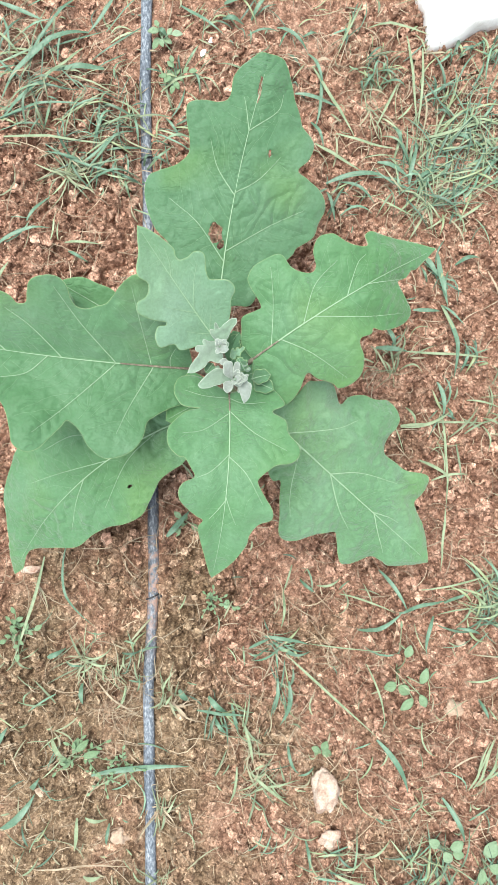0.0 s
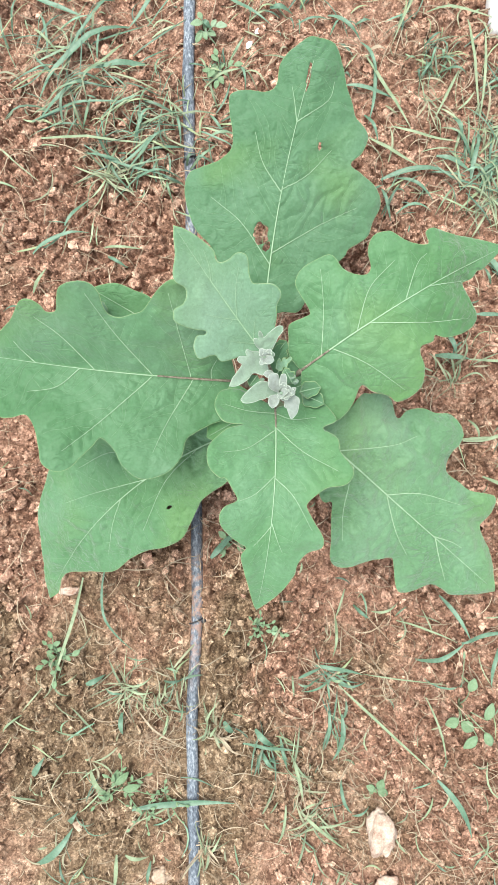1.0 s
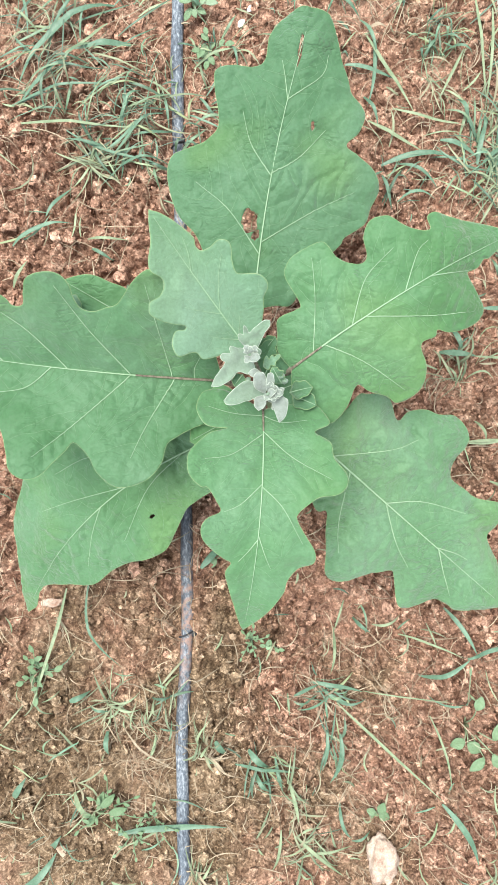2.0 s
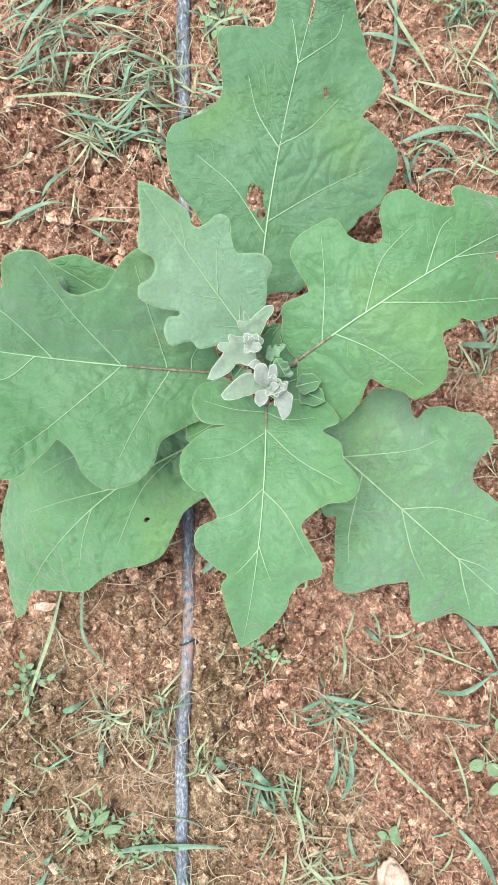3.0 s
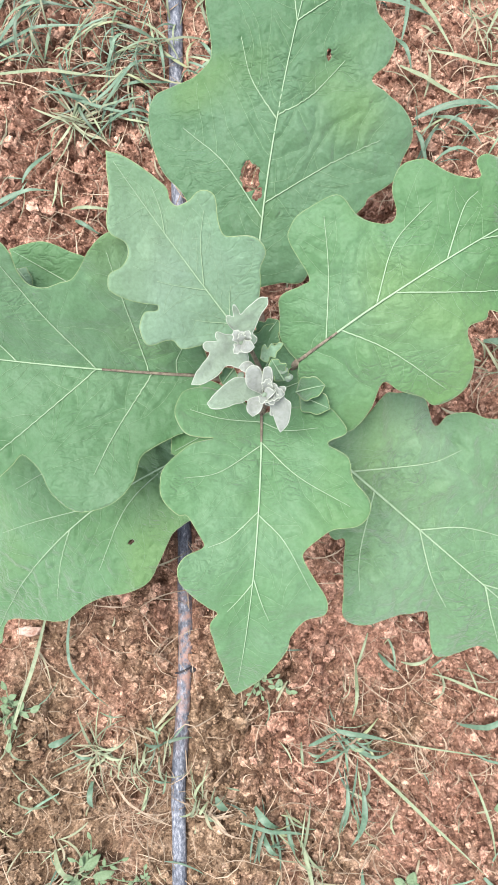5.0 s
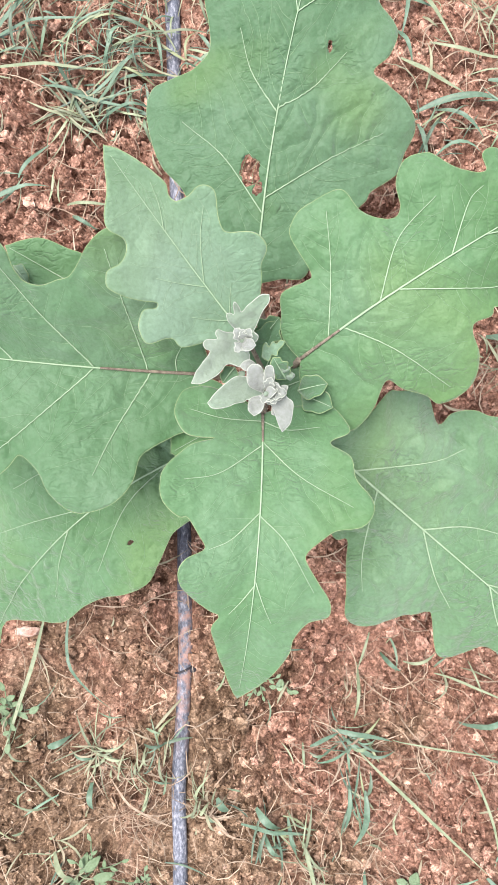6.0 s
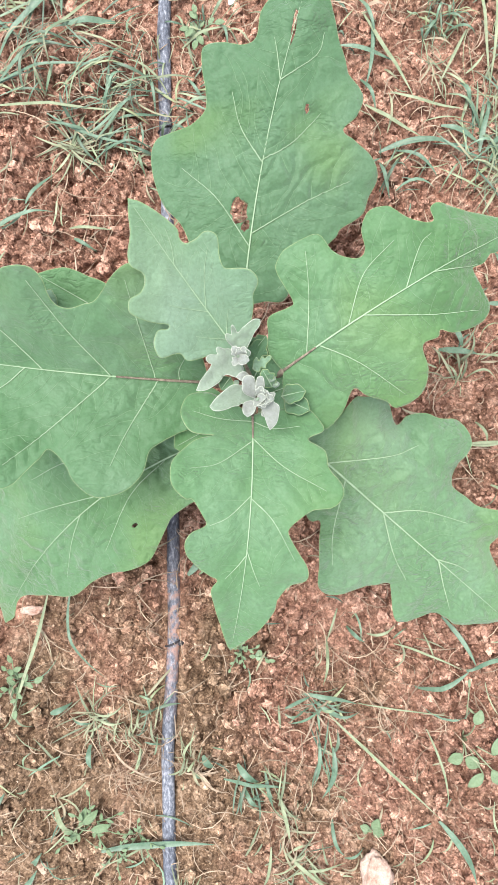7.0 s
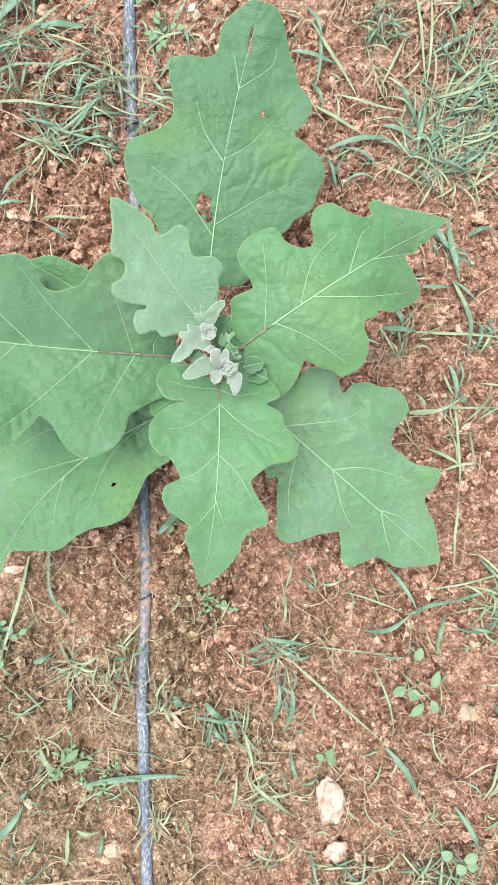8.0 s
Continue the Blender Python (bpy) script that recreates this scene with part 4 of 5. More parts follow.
for i, (bx, by, tx, ty, z0, z1, width, waves, depth, mat, lift, curl) in enumerate((
    (0.0082, 0.0739, 0.0033, 0.0811, 0.388, 0.397, 0.32, 3, 0.20, LEAF_YOUNG, 1.1, 0.003),
    (0.0082, 0.0739, 0.0134, 0.0703, 0.388, 0.397, 0.32, 3, 0.20, LEAF_YOUNG, 1.1, 0.003),
    (0.0082, 0.0739, 0.0118, 0.0803, 0.388, 0.397, 0.32, 3, 0.20, LEAF_YOUNG, 1.1, 0.003),
    (0.0082, 0.0739, 0.0026, 0.0684, 0.388, 0.397, 0.32, 3, 0.20, LEAF_YOUNG, 1.1, 0.003),
    (0.0082, 0.0739, 0.0069, 0.0798, 0.388, 0.397, 0.32, 3, 0.20, LEAF_YOUNG, 1.1, 0.003),
    (0.0186, 0.0454, 0.0250, 0.0493, 0.39, 0.399, 0.32, 3, 0.20, LEAF_YOUNG, 1.1, 0.003),
    (0.0186, 0.0454, 0.0291, 0.0435, 0.39, 0.399, 0.32, 3, 0.20, LEAF_YOUNG, 1.1, 0.003),
    (0.0186, 0.0454, 0.0227, 0.0384, 0.39, 0.399, 0.32, 3, 0.20, LEAF_YOUNG, 1.1, 0.003),
    (0.0186, 0.0454, 0.0158, 0.0393, 0.39, 0.399, 0.32, 3, 0.20, LEAF_YOUNG, 1.1, 0.003),
    (0.0186, 0.0454, 0.0214, 0.0527, 0.39, 0.399, 0.32, 3, 0.20, LEAF_YOUNG, 1.1, 0.003),
    (0.0186, 0.0454, 0.0261, 0.0408, 0.39, 0.399, 0.32, 3, 0.20, LEAF_YOUNG, 1.1, 0.003),
    (-0.001, 0.063, -0.008, 0.054, 0.366, 0.372, 0.35, 2, 0.20, LEAF_DUSTY, 0.5, 0.001),
    (0.028, 0.054, 0.022, 0.066, 0.364, 0.376, 0.32, 3, 0.25, LEAF_DUSTY, 0.8, 0.002),
    (0.034, 0.048, 0.052, 0.050, 0.345, 0.356, 0.34, 2, 0.12, LEAF_DUSTY, 0.8, 0.004),
    (0.036, 0.046, 0.054, 0.036, 0.338, 0.350, 0.34, 2, 0.12, LEAF_DUSTY, 0.5, 0.004),
    (0.004, 0.042, -0.052, 0.016, 0.306, 0.313, 0.42, 2, 0.12, LEAF_WARM, 0.2, 0.002),
    (0.012, 0.060, 0.030, 0.092, 0.325, 0.338, 0.42, 3, 0.15, LEAF_DUSTY, 0.3, 0.002),
    (0.016, 0.050, 0.048, 0.058, 0.318, 0.335, 0.48, 3, 0.15, LEAF_DUSTY, 0.3, 0.002),
    (0.012, 0.080, 0.026, 0.094, 0.330, 0.340, 0.40, 3, 0.2, LEAF_DUSTY, 0.3, 0.002),
    (-0.086, 0.116, -0.145, 0.155, 0.318, 0.335, 0.24, 2, 0.08, LEAF_WARM, 0.2, 0.004),
    (-0.139, 0.141, -0.129, 0.128, 0.338, 0.341, 0.26, 2, 0.10, LEAF_SHOOT, 0.5, 0.002),
    (-0.166, 0.011, -0.158, 0.026, 0.318, 0.322, 0.24, 2, 0.10, LEAF_SHOOT, 0.5, 0.002),
)):
    young_leaf((bx, by), (tx, ty), z0, z1, width, waves, depth, 50 + i, mat, lift=lift, curl=curl)


# ---- drip pipe ----
def drip_pipe():
    line = spline([(x, y, 0.0095) for x, y in PIPE_LINE], 220)
    line[:, 0] += 0.0006 * np.sin(line[:, 1] * 23) + 0.0004 * np.sin(line[:, 1] * 61)
    line[:, 2] += 0.0010 * np.sin(line[:, 1] * 17)
    pipe = mesh_object("drip_pipe", *tube(line, [0.0076 + 0.00025 * math.sin(i * 0.37) for i in range(220)], 18), PIPE)
    tagged(pipe, "dusty black plastic drip irrigation pipe on soil", "pipe")
    for y in (-0.207, 0.385):
        x = float(pipe_x(y))
        mesh_object("dripper", *tube([(x + 0.006, y, 0.010), (x + 0.0105, y, 0.0105), (x + 0.0135, y, 0.0105)], [0.0042, 0.0038, 0.0022], 10), PIPE_DARK, pipe, "small black dripper")
        loop = [(x + 0.0088 * math.cos(a), y + 0.003 * math.cos(a), 0.0095 + 0.0088 * math.sin(a)) for a in np.linspace(0, math.pi, 14)]
        mesh_object("collar", *tube(loop, 0.0011, 6), PIPE_DARK, pipe, "thin black collar of the dripper")


drip_pipe()


# ---- stones ----
for name, label, at, r, seed, mat in (
    ("stone", "pale stone half sunk in red soil", (0.104, -0.482), (0.016, 0.026, 0.016), 3, ROCK_PALE),
    ("stone", "buff stone crusted with red soil", (0.106, -0.551), (0.014, 0.011, 0.011), 5, ROCK_PALE),
    ("stone", "rounded buff pebble on soil", (-0.174, -0.523), (0.011, 0.010, 0.009), 8, PEBBLE),
    ("stone", "flat pale pebble beside a drooping leaf", (-0.269, -0.158), (0.011, 0.006, 0.005), 9, ROCK_PALE),
    ("stone", "small buff pebble on soil", (-0.277, -0.455), (0.006, 0.005, 0.005), 11, PEBBLE),
    ("stone", "flat buff stone in cloddy soil", (0.286, -0.387), (0.013, 0.010, 0.007), 12, PEBBLE),
    ("stone", "small buff pebble on soil", (0.302, -0.298), (0.007, 0.006, 0.005), 13, PEBBLE),
):
    v, f = lump((at[0], at[1], height(*at) + r[2] * 0.1), r, seed, 1.0, 0.58, 3)
    tagged(mesh_object(name, v, f, mat), label, "stone", "stones on the soil")


def white_block():
    """A big white stone: a rounded slab with a straight flank, an uneven lower edge and a chipped corner."""
    ring = spline([(0.300, 0.640), (0.303, 0.580), (0.312, 0.556), (0.314, 0.538), (0.313, 0.508), (0.330, 0.503), (0.353, 0.511), (0.382, 0.530), (0.420, 0.536),
                   (0.462, 0.552), (0.480, 0.600), (0.470, 0.650), (0.390, 0.668), (0.320, 0.662), (0.300, 0.640)], 120)[:-1]
    mid = ring.mean(0)
    verts, faces, n = [], [], len(ring)
    for scale, z in ((0.97, -0.004), (1.0, 0.012), (0.985, 0.030), (0.95, 0.042), (0.86, 0.050), (0.6, 0.054), (0.3, 0.056)):
        for p in ring:
            q = mid + (p - mid) * scale
            k = 0.003 * noise.noise(Vector((q[0] * 60, q[1] * 60, z * 60)))
            verts.append((q[0] + k * (0.4 if z > 0.03 else 1.0), q[1] + k, z + 0.6 * k))
    for i in range(6):
        faces += [(i * n + j, i * n + (j + 1) % n, (i + 1) * n + (j + 1) % n, (i + 1) * n + j) for j in range(n)]
    faces.append(tuple(range(6 * n, 7 * n)))
    tagged(mesh_object("white_stone", verts, faces, ROCK_WHITE), "large bright white stone lying among grass", "stone")
    root = spline([(0.268, 0.552, 0.010), (0.285, 0.544, 0.014), (0.303, 0.540, 0.016), (0.322, 0.534, 0.034)], 24)
    tagged(mesh_object("root_strand", *tube(root, [0.0012 + 0.0005 * math.sin(i * 1.3) for i in range(24)], 6), STRAW), "thin dry root strand beside a white stone", "root")


white_block()


# ---- grass, straw and weeds ----
def ribbon(x0, y0, x1, y1, bow, width, lift=0.004, rise=0.012, n=9, fold=0.35):
    """A tapering, folded blade that lies over the soil in a shallow arch."""
    dx, dy = x1 - x0, y1 - y0
    verts, faces = [], []
    size = math.hypot(dx, dy) or 1e-6
    nx, ny = -dy / size, dx / size
    spots = []
    for i in range(n):
        q = i / (n - 1)
        b = bow * 4 * q * (1 - q)
        spots.append((x0 + dx * q - dy * b, y0 + dy * q + dx * b))
    rest = np.array([resting(x, y) for x, y in spots])
    for _ in range(4):
        rest[1:-1] = np.maximum(rest[1:-1], (rest[:-2] + rest[2:]) / 2)
    for i, (x, y) in enumerate(spots):
        q = i / (n - 1)
        z = float(rest[i]) - 0.004 + lift + rise * math.sin(math.pi * q)
        half = width / 2 * min(1, 0.45 + 2.2 * q) * (1 - max(0, (q - 0.45) / 0.55) ** 1.6 * 0.92)
        for side in (-1, 0, 1):
            verts.append((x + nx * half * side, y + ny * half * side, z + abs(side) * half * fold))
    for i in range(n - 1):
        for k in range(2):
            a = i * 3 + k
            faces.append((a, a + 1, a + 4, a + 3))
    return verts, faces


KINDS = ((GRASS, "long blue-green grass blade lying on soil"), (GRASS_PALE, "pale grass stalk lying on soil"), (STRAW, "dry straw stalk lying on soil"))


def lay_blades(rows):
    """Single blades: two ends, bow, width in millimetres, kind."""
    for x0, y0, x1, y1, bow, mm, kind in rows:
        v, f = ribbon(x0, y0, x1, y1, bow, mm * 0.00085, 0.005, 0.010, 14)
        tagged(mesh_object("grass_blade", v, f, KINDS[kind][0]), KINDS[kind][1], "grass", "loose grass blades")


# north west
lay_blades([
    (-0.262, 0.605, -0.199, 0.578, 0, 7, 0), (-0.155, 0.611, -0.254, 0.500, 0.03, 5, 0), (-0.105, 0.608, -0.146, 0.560, 0.05, 6, 0), (-0.144, 0.562, -0.270, 0.469, -0.11, 9, 0), (-0.125, 0.507, -0.193, 0.503, 0, 9, 0),
    (-0.198, 0.485, -0.265, 0.443, -0.03, 6, 0), (-0.209, 0.548, -0.235, 0.499, 0, 4, 1), (-0.152, 0.537, -0.213, 0.486, 0.05, 4, 1), (-0.265, 0.567, -0.233, 0.531, 0, 4, 1), (-0.256, 0.585, -0.252, 0.531, 0.1, 4, 0),
    (-0.275, 0.418, -0.112, 0.393, 0.02, 4, 1), (-0.207, 0.404, -0.086, 0.350, -0.06, 4, 0), (-0.273, 0.443, -0.135, 0.448, 0.05, 4, 0), (-0.124, 0.434, -0.146, 0.397, 0, 4, 0),
])
# north west pipe
lay_blades([
    (-0.119, 0.403, -0.175, 0.371, 0.05, 4, 0), (-0.091, 0.417, -0.163, 0.365, 0, 4, 0), (-0.157, 0.351, -0.083, 0.354, 0.1, 4, 0), (-0.111, 0.457, -0.069, 0.415, 0.15, 3, 1), (-0.089, 0.440, -0.086, 0.397, 0.05, 4, 0),
    (-0.240, 0.306, -0.207, 0.339, 0.05, 5, 0), (-0.284, 0.274, -0.210, 0.295, 0.08, 6, 0), (-0.288, 0.225, -0.267, 0.254, 0, 5, 1), (-0.193, 0.275, -0.143, 0.269, 0, 4, 1), (-0.189, 0.264, -0.164, 0.247, 0, 5, 0),
    (-0.060, 0.415, -0.015, 0.393, 0.05, 3, 1), (-0.064, 0.411, -0.012, 0.383, 0, 3, 0),
])
# north
lay_blades([
    (-0.052, 0.476, 0.007, 0.492, 0.05, 4, 1), (-0.008, 0.501, 0.001, 0.461, 0.1, 4, 0), (-0.017, 0.595, 0.040, 0.541, -0.03, 5, 0), (0.039, 0.564, 0.068, 0.560, 0, 8, 0), (0.043, 0.590, 0.076, 0.591, 0, 9, 0),
    (0.078, 0.566, 0.103, 0.595, 0, 6, 0), (0.112, 0.552, 0.152, 0.516, 0.08, 6, 0), (-0.070, 0.380, -0.048, 0.371, 0, 4, 0), (-0.057, 0.515, -0.047, 0.488, 0.1, 3, 1), (-0.050, 0.558, -0.036, 0.545, 0, 7, 0),
])
# north east
lay_blades([
    (0.152, 0.515, 0.168, 0.457, 0.05, 5, 0), (0.156, 0.491, 0.205, 0.387, 0, 5, 1), (0.231, 0.580, 0.188, 0.501, 0, 3, 1), (0.159, 0.500, 0.182, 0.499, 0, 5, 2), (0.128, 0.454, 0.189, 0.434, 0.05, 6, 0),
    (0.165, 0.475, 0.152, 0.405, 0.05, 5, 0), (0.148, 0.417, 0.162, 0.378, 0.05, 5, 0), (0.151, 0.386, 0.214, 0.345, -0.05, 5, 1), (0.179, 0.396, 0.267, 0.371, -0.05, 4, 1), (0.236, 0.542, 0.320, 0.520, 0.05, 4, 1),
    (0.286, 0.526, 0.295, 0.389, -0.03, 4, 1), (0.305, 0.505, 0.291, 0.389, 0, 4, 1), (0.297, 0.390, 0.405, 0.409, -0.03, 5, 1),
])
# north east mat
lay_blades([
    (0.269, 0.461, 0.234, 0.402, 0, 4, 1), (0.234, 0.357, 0.280, 0.335, 0.05, 7, 0), (0.257, 0.403, 0.267, 0.373, 0.05, 6, 0), (0.162, 0.331, 0.252, 0.335, 0.08, 8, 0), (0.182, 0.333, 0.226, 0.300, 0.1, 5, 0),
    (0.162, 0.319, 0.170, 0.278, 0, 5, 0), (0.374, 0.294, 0.325, 0.268, 0.05, 4, 1), (0.277, 0.327, 0.296, 0.385, 0.05, 7, 0), (0.215, 0.364, 0.262, 0.363, 0, 2, 1), (0.291, 0.389, 0.285, 0.354, 0, 4, 0),
    (0.283, 0.327, 0.323, 0.348, 0.1, 6, 0), (0.335, 0.394, 0.372, 0.368, 0.1, 6, 0), (0.377, 0.329, 0.404, 0.359, 0.05, 5, 0),
])
# east
lay_blades([
    (0.285, 0.230, 0.304, 0.193, 0.05, 8, 0), (0.307, 0.228, 0.314, 0.155, -0.05, 8, 0), (0.290, 0.218, 0.315, 0.177, 0.05, 7, 0), (0.306, 0.158, 0.321, 0.105, 0, 5, 1), (0.309, 0.154, 0.315, 0.059, 0.05, 7, 0),
    (0.266, 0.153, 0.305, 0.150, 0, 6, 0), (0.306, 0.158, 0.332, 0.128, 0, 4, 0), (0.212, 0.106, 0.252, 0.097, 0, 8, 0), (0.251, 0.097, 0.368, 0.082, 0, 4, 1), (0.228, 0.132, 0.237, 0.103, 0, 7, 0),
    (0.329, 0.211, 0.362, 0.219, 0.1, 6, 0), (0.371, 0.199, 0.386, 0.141, 0, 3, 2), (0.290, 0.054, 0.295, 0.006, 0.1, 7, 0),
])
# east low
lay_blades([
    (0.241, 0.073, 0.272, 0.067, 0.3, 3, 1), (0.245, 0.023, 0.255, -0.003, 0.1, 4, 1), (0.236, 0.000, 0.284, -0.001, 0, 4, 1), (0.236, -0.002, 0.309, 0.016, -0.1, 5, 1), (0.295, 0.011, 0.290, -0.116, 0, 4, 1),
    (0.283, 0.001, 0.352, -0.004, 0, 3, 1), (0.260, -0.048, 0.300, -0.078, 0.05, 5, 1), (0.273, -0.076, 0.322, -0.072, 0.1, 4, 1), (0.290, -0.116, 0.272, -0.194, 0, 4, 1), (0.331, 0.028, 0.379, 0.013, 0.05, 3, 1),
    (0.348, -0.008, 0.351, -0.044, 0.1, 3, 1), (0.336, 0.098, 0.325, 0.066, 0, 5, 0),
])
# south east
lay_blades([
    (0.247, -0.219, 0.363, -0.201, -0.02, 3, 1), (0.162, -0.270, 0.218, -0.244, -0.1, 7, 0), (0.214, -0.246, 0.284, -0.239, 0.05, 6, 0), (0.280, -0.242, 0.311, -0.226, 0.05, 5, 0), (0.195, -0.190, 0.226, -0.244, 0.05, 6, 0),
    (0.174, -0.208, 0.184, -0.239, 0, 2, 1), (0.142, -0.221, 0.210, -0.246, 0.05, 3, 1), (0.264, -0.257, 0.249, -0.304, -0.1, 6, 0), (0.294, -0.275, 0.328, -0.289, 0.1, 5, 0), (0.304, -0.349, 0.352, -0.345, 0, 3, 1),
    (0.317, -0.373, 0.324, -0.395, 0, 5, 0),
])
# south
lay_blades([
    (0.035, -0.267, 0.095, -0.284, 0.05, 6, 0), (0.015, -0.278, 0.045, -0.271, 0.05, 5, 0), (0.046, -0.275, 0.084, -0.299, 0, 5, 0), (0.064, -0.294, 0.177, -0.410, 0, 4, 1), (0.096, -0.283, 0.199, -0.299, 0, 2, 1),
    (0.066, -0.208, 0.059, -0.261, 0.05, 4, 1), (0.081, -0.178, 0.066, -0.215, 0, 3, 1), (0.112, -0.207, 0.146, -0.198, -0.1, 4, 1), (0.090, -0.198, 0.109, -0.216, 0, 5, 0), (0.065, -0.330, 0.049, -0.392, 0.1, 7, 0),
    (0.050, -0.325, 0.041, -0.376, 0.05, 5, 0), (0.170, -0.315, 0.186, -0.395, 0.05, 3, 1),
])
# south low
lay_blades([
    (0.175, -0.412, 0.213, -0.489, 0.08, 8, 0), (0.190, -0.424, 0.176, -0.456, 0, 3, 1), (0.258, -0.499, 0.286, -0.564, 0.05, 7, 0), (0.272, -0.458, 0.320, -0.450, 0.15, 3, 2), (0.059, -0.418, 0.071, -0.461, -0.1, 5, 0),
    (0.070, -0.463, 0.092, -0.451, 0, 4, 0), (0.004, -0.448, 0.058, -0.504, 0, 5, 1), (0.009, -0.479, 0.071, -0.469, 0.1, 4, 1), (0.073, -0.549, 0.075, -0.585, 0.05, 5, 0), (0.101, -0.586, 0.177, -0.621, 0, 5, 1),
    (0.109, -0.583, 0.150, -0.574, -0.1, 4, 1), (0.148, -0.576, 0.188, -0.553, 0, 4, 1), (0.188, -0.556, 0.217, -0.597, 0, 3, 1),
])
# straw sheaf
lay_blades([
    (0.293, -0.491, 0.327, -0.427, 0.03, 4, 1), (0.300, -0.490, 0.335, -0.425, 0.02, 4, 1), (0.306, -0.489, 0.341, -0.436, -0.03, 4, 1), (0.311, -0.484, 0.343, -0.452, 0.05, 3, 1), (0.304, -0.472, 0.330, -0.416, -0.04, 3, 1),
    (0.317, -0.480, 0.343, -0.463, 0.05, 3, 1),
])
# south west
lay_blades([
    (-0.250, -0.142, -0.298, -0.279, 0.03, 5, 1), (-0.221, -0.131, -0.188, -0.241, -0.16, 4, 0), (-0.336, -0.505, -0.286, -0.460, -0.08, 11, 0), (-0.291, -0.453, -0.274, -0.433, 0, 8, 0), (-0.328, -0.386, -0.310, -0.361, 0, 9, 0),
    (-0.209, -0.312, -0.210, -0.340, 0, 7, 0), (-0.206, -0.436, -0.076, -0.434, 0.03, 9, 0), (-0.149, -0.432, -0.205, -0.453, 0, 3, 1), (-0.256, -0.385, -0.237, -0.408, 0, 8, 1), (-0.080, -0.326, -0.069, -0.345, 0, 9, 0),
    (-0.043, -0.340, -0.020, -0.364, 0, 9, 0), (-0.060, -0.359, 0.010, -0.374, 0.05, 5, 0), (-0.190, -0.311, -0.137, -0.367, 0, 3, 2),
])
# south pipe
lay_blades([
    (-0.037, -0.369, -0.022, -0.394, 0, 6, 0), (-0.013, -0.355, -0.007, -0.395, 0, 5, 0), (0.000, -0.379, 0.009, -0.435, 0.05, 5, 1), (-0.229, -0.491, -0.237, -0.537, 0.05, 6, 1), (-0.218, -0.492, -0.190, -0.499, 0, 6, 1),
    (-0.188, -0.505, -0.194, -0.533, 0, 5, 0), (-0.229, -0.576, -0.203, -0.573, 0, 8, 1), (-0.294, -0.557, -0.158, -0.559, 0.03, 3, 2), (-0.082, -0.124, -0.051, -0.094, 0, 9, 0), (-0.252, -0.274, -0.229, -0.266, 0, 8, 0),
    (-0.230, -0.285, -0.208, -0.291, 0, 5, 0), (-0.012, -0.439, -0.027, -0.492, 0.05, 4, 1),
])


def tuft(x, y, spread, count, reach, heading, fan, mat, label, width=0.0026, rise=0.014):
    """Blades that start near one place and lie out over the soil about a heading (degrees)."""
    pieces = []
    for _ in range(count):
        r, a = spread * math.sqrt(random.random()), random.uniform(0, 6.283)
        px, py = x + r * math.cos(a), y + r * math.sin(a)
        d = radians(heading + random.gauss(0, fan * 1.3) + random.choice((0, 0, 180)))
        n = reach * random.uniform(0.45, 1.15)
        pieces.append(ribbon(px, py, px + n * math.cos(d), py + n * math.sin(d), random.gauss(0, 0.085), width * (0.35 + 1.1 * random.random() ** 1.6),
                             random.uniform(0.001, 0.006), rise * random.uniform(0.1, 1.2), 7))
    return tagged(mesh_object("grass_tuft", *join(pieces), mat), label, "grass", kind="stuff")


GREEN_TUFT, PALE_TUFT = "matted blue-green grass lying on red soil", "thin pale grass lying on red soil"


def tufts(rows, mat, label, width=0.0026):
    for x, y, spread, count, reach, heading, fan in rows:
        tuft(x, y, spread, count, reach, heading, fan, mat, label, width)


tufts([
    (-0.158, 0.444, 0.070, 24, 0.070, 16, 35), (-0.222, 0.521, 0.046, 13, 0.085, 46, 25), (-0.108, 0.441, 0.027, 14, 0.046, 56, 40), (-0.139, 0.385, 0.039, 14, 0.062, 31, 35),
    (-0.249, 0.453, 0.027, 11, 0.062, 26, 30), (-0.103, 0.352, 0.019, 6, 0.039, -4, 40), (-0.044, 0.418, 0.023, 9, 0.046, -44, 40), (-0.031, 0.502, 0.019, 8, 0.031, 56, 60),
    (0.059, 0.567, 0.031, 12, 0.046, 6, 60), (0.240, 0.486, 0.022, 44, 0.031, -64, 60), (0.276, 0.335, 0.035, 40, 0.054, 66, 40), (0.341, 0.370, 0.046, 64, 0.070, 46, 40),
], GRASS, GREEN_TUFT)
tufts([
    (0.378, 0.345, 0.035, 54, 0.062, 36, 45), (0.313, 0.310, 0.035, 40, 0.062, 56, 45), (0.376, 0.431, 0.039, 24, 0.062, 26, 40), (0.314, 0.434, 0.023, 14, 0.054, 76, 30),
    (0.180, 0.299, 0.031, 14, 0.046, 26, 50), (0.406, 0.507, 0.019, 26, 0.031, 16, 40), (0.350, 0.495, 0.012, 12, 0.027, 66, 30), (0.213, 0.542, 0.015, 8, 0.046, 71, 25),
    (0.134, 0.535, 0.023, 9, 0.039, -44, 40),
], GRASS, GREEN_TUFT)
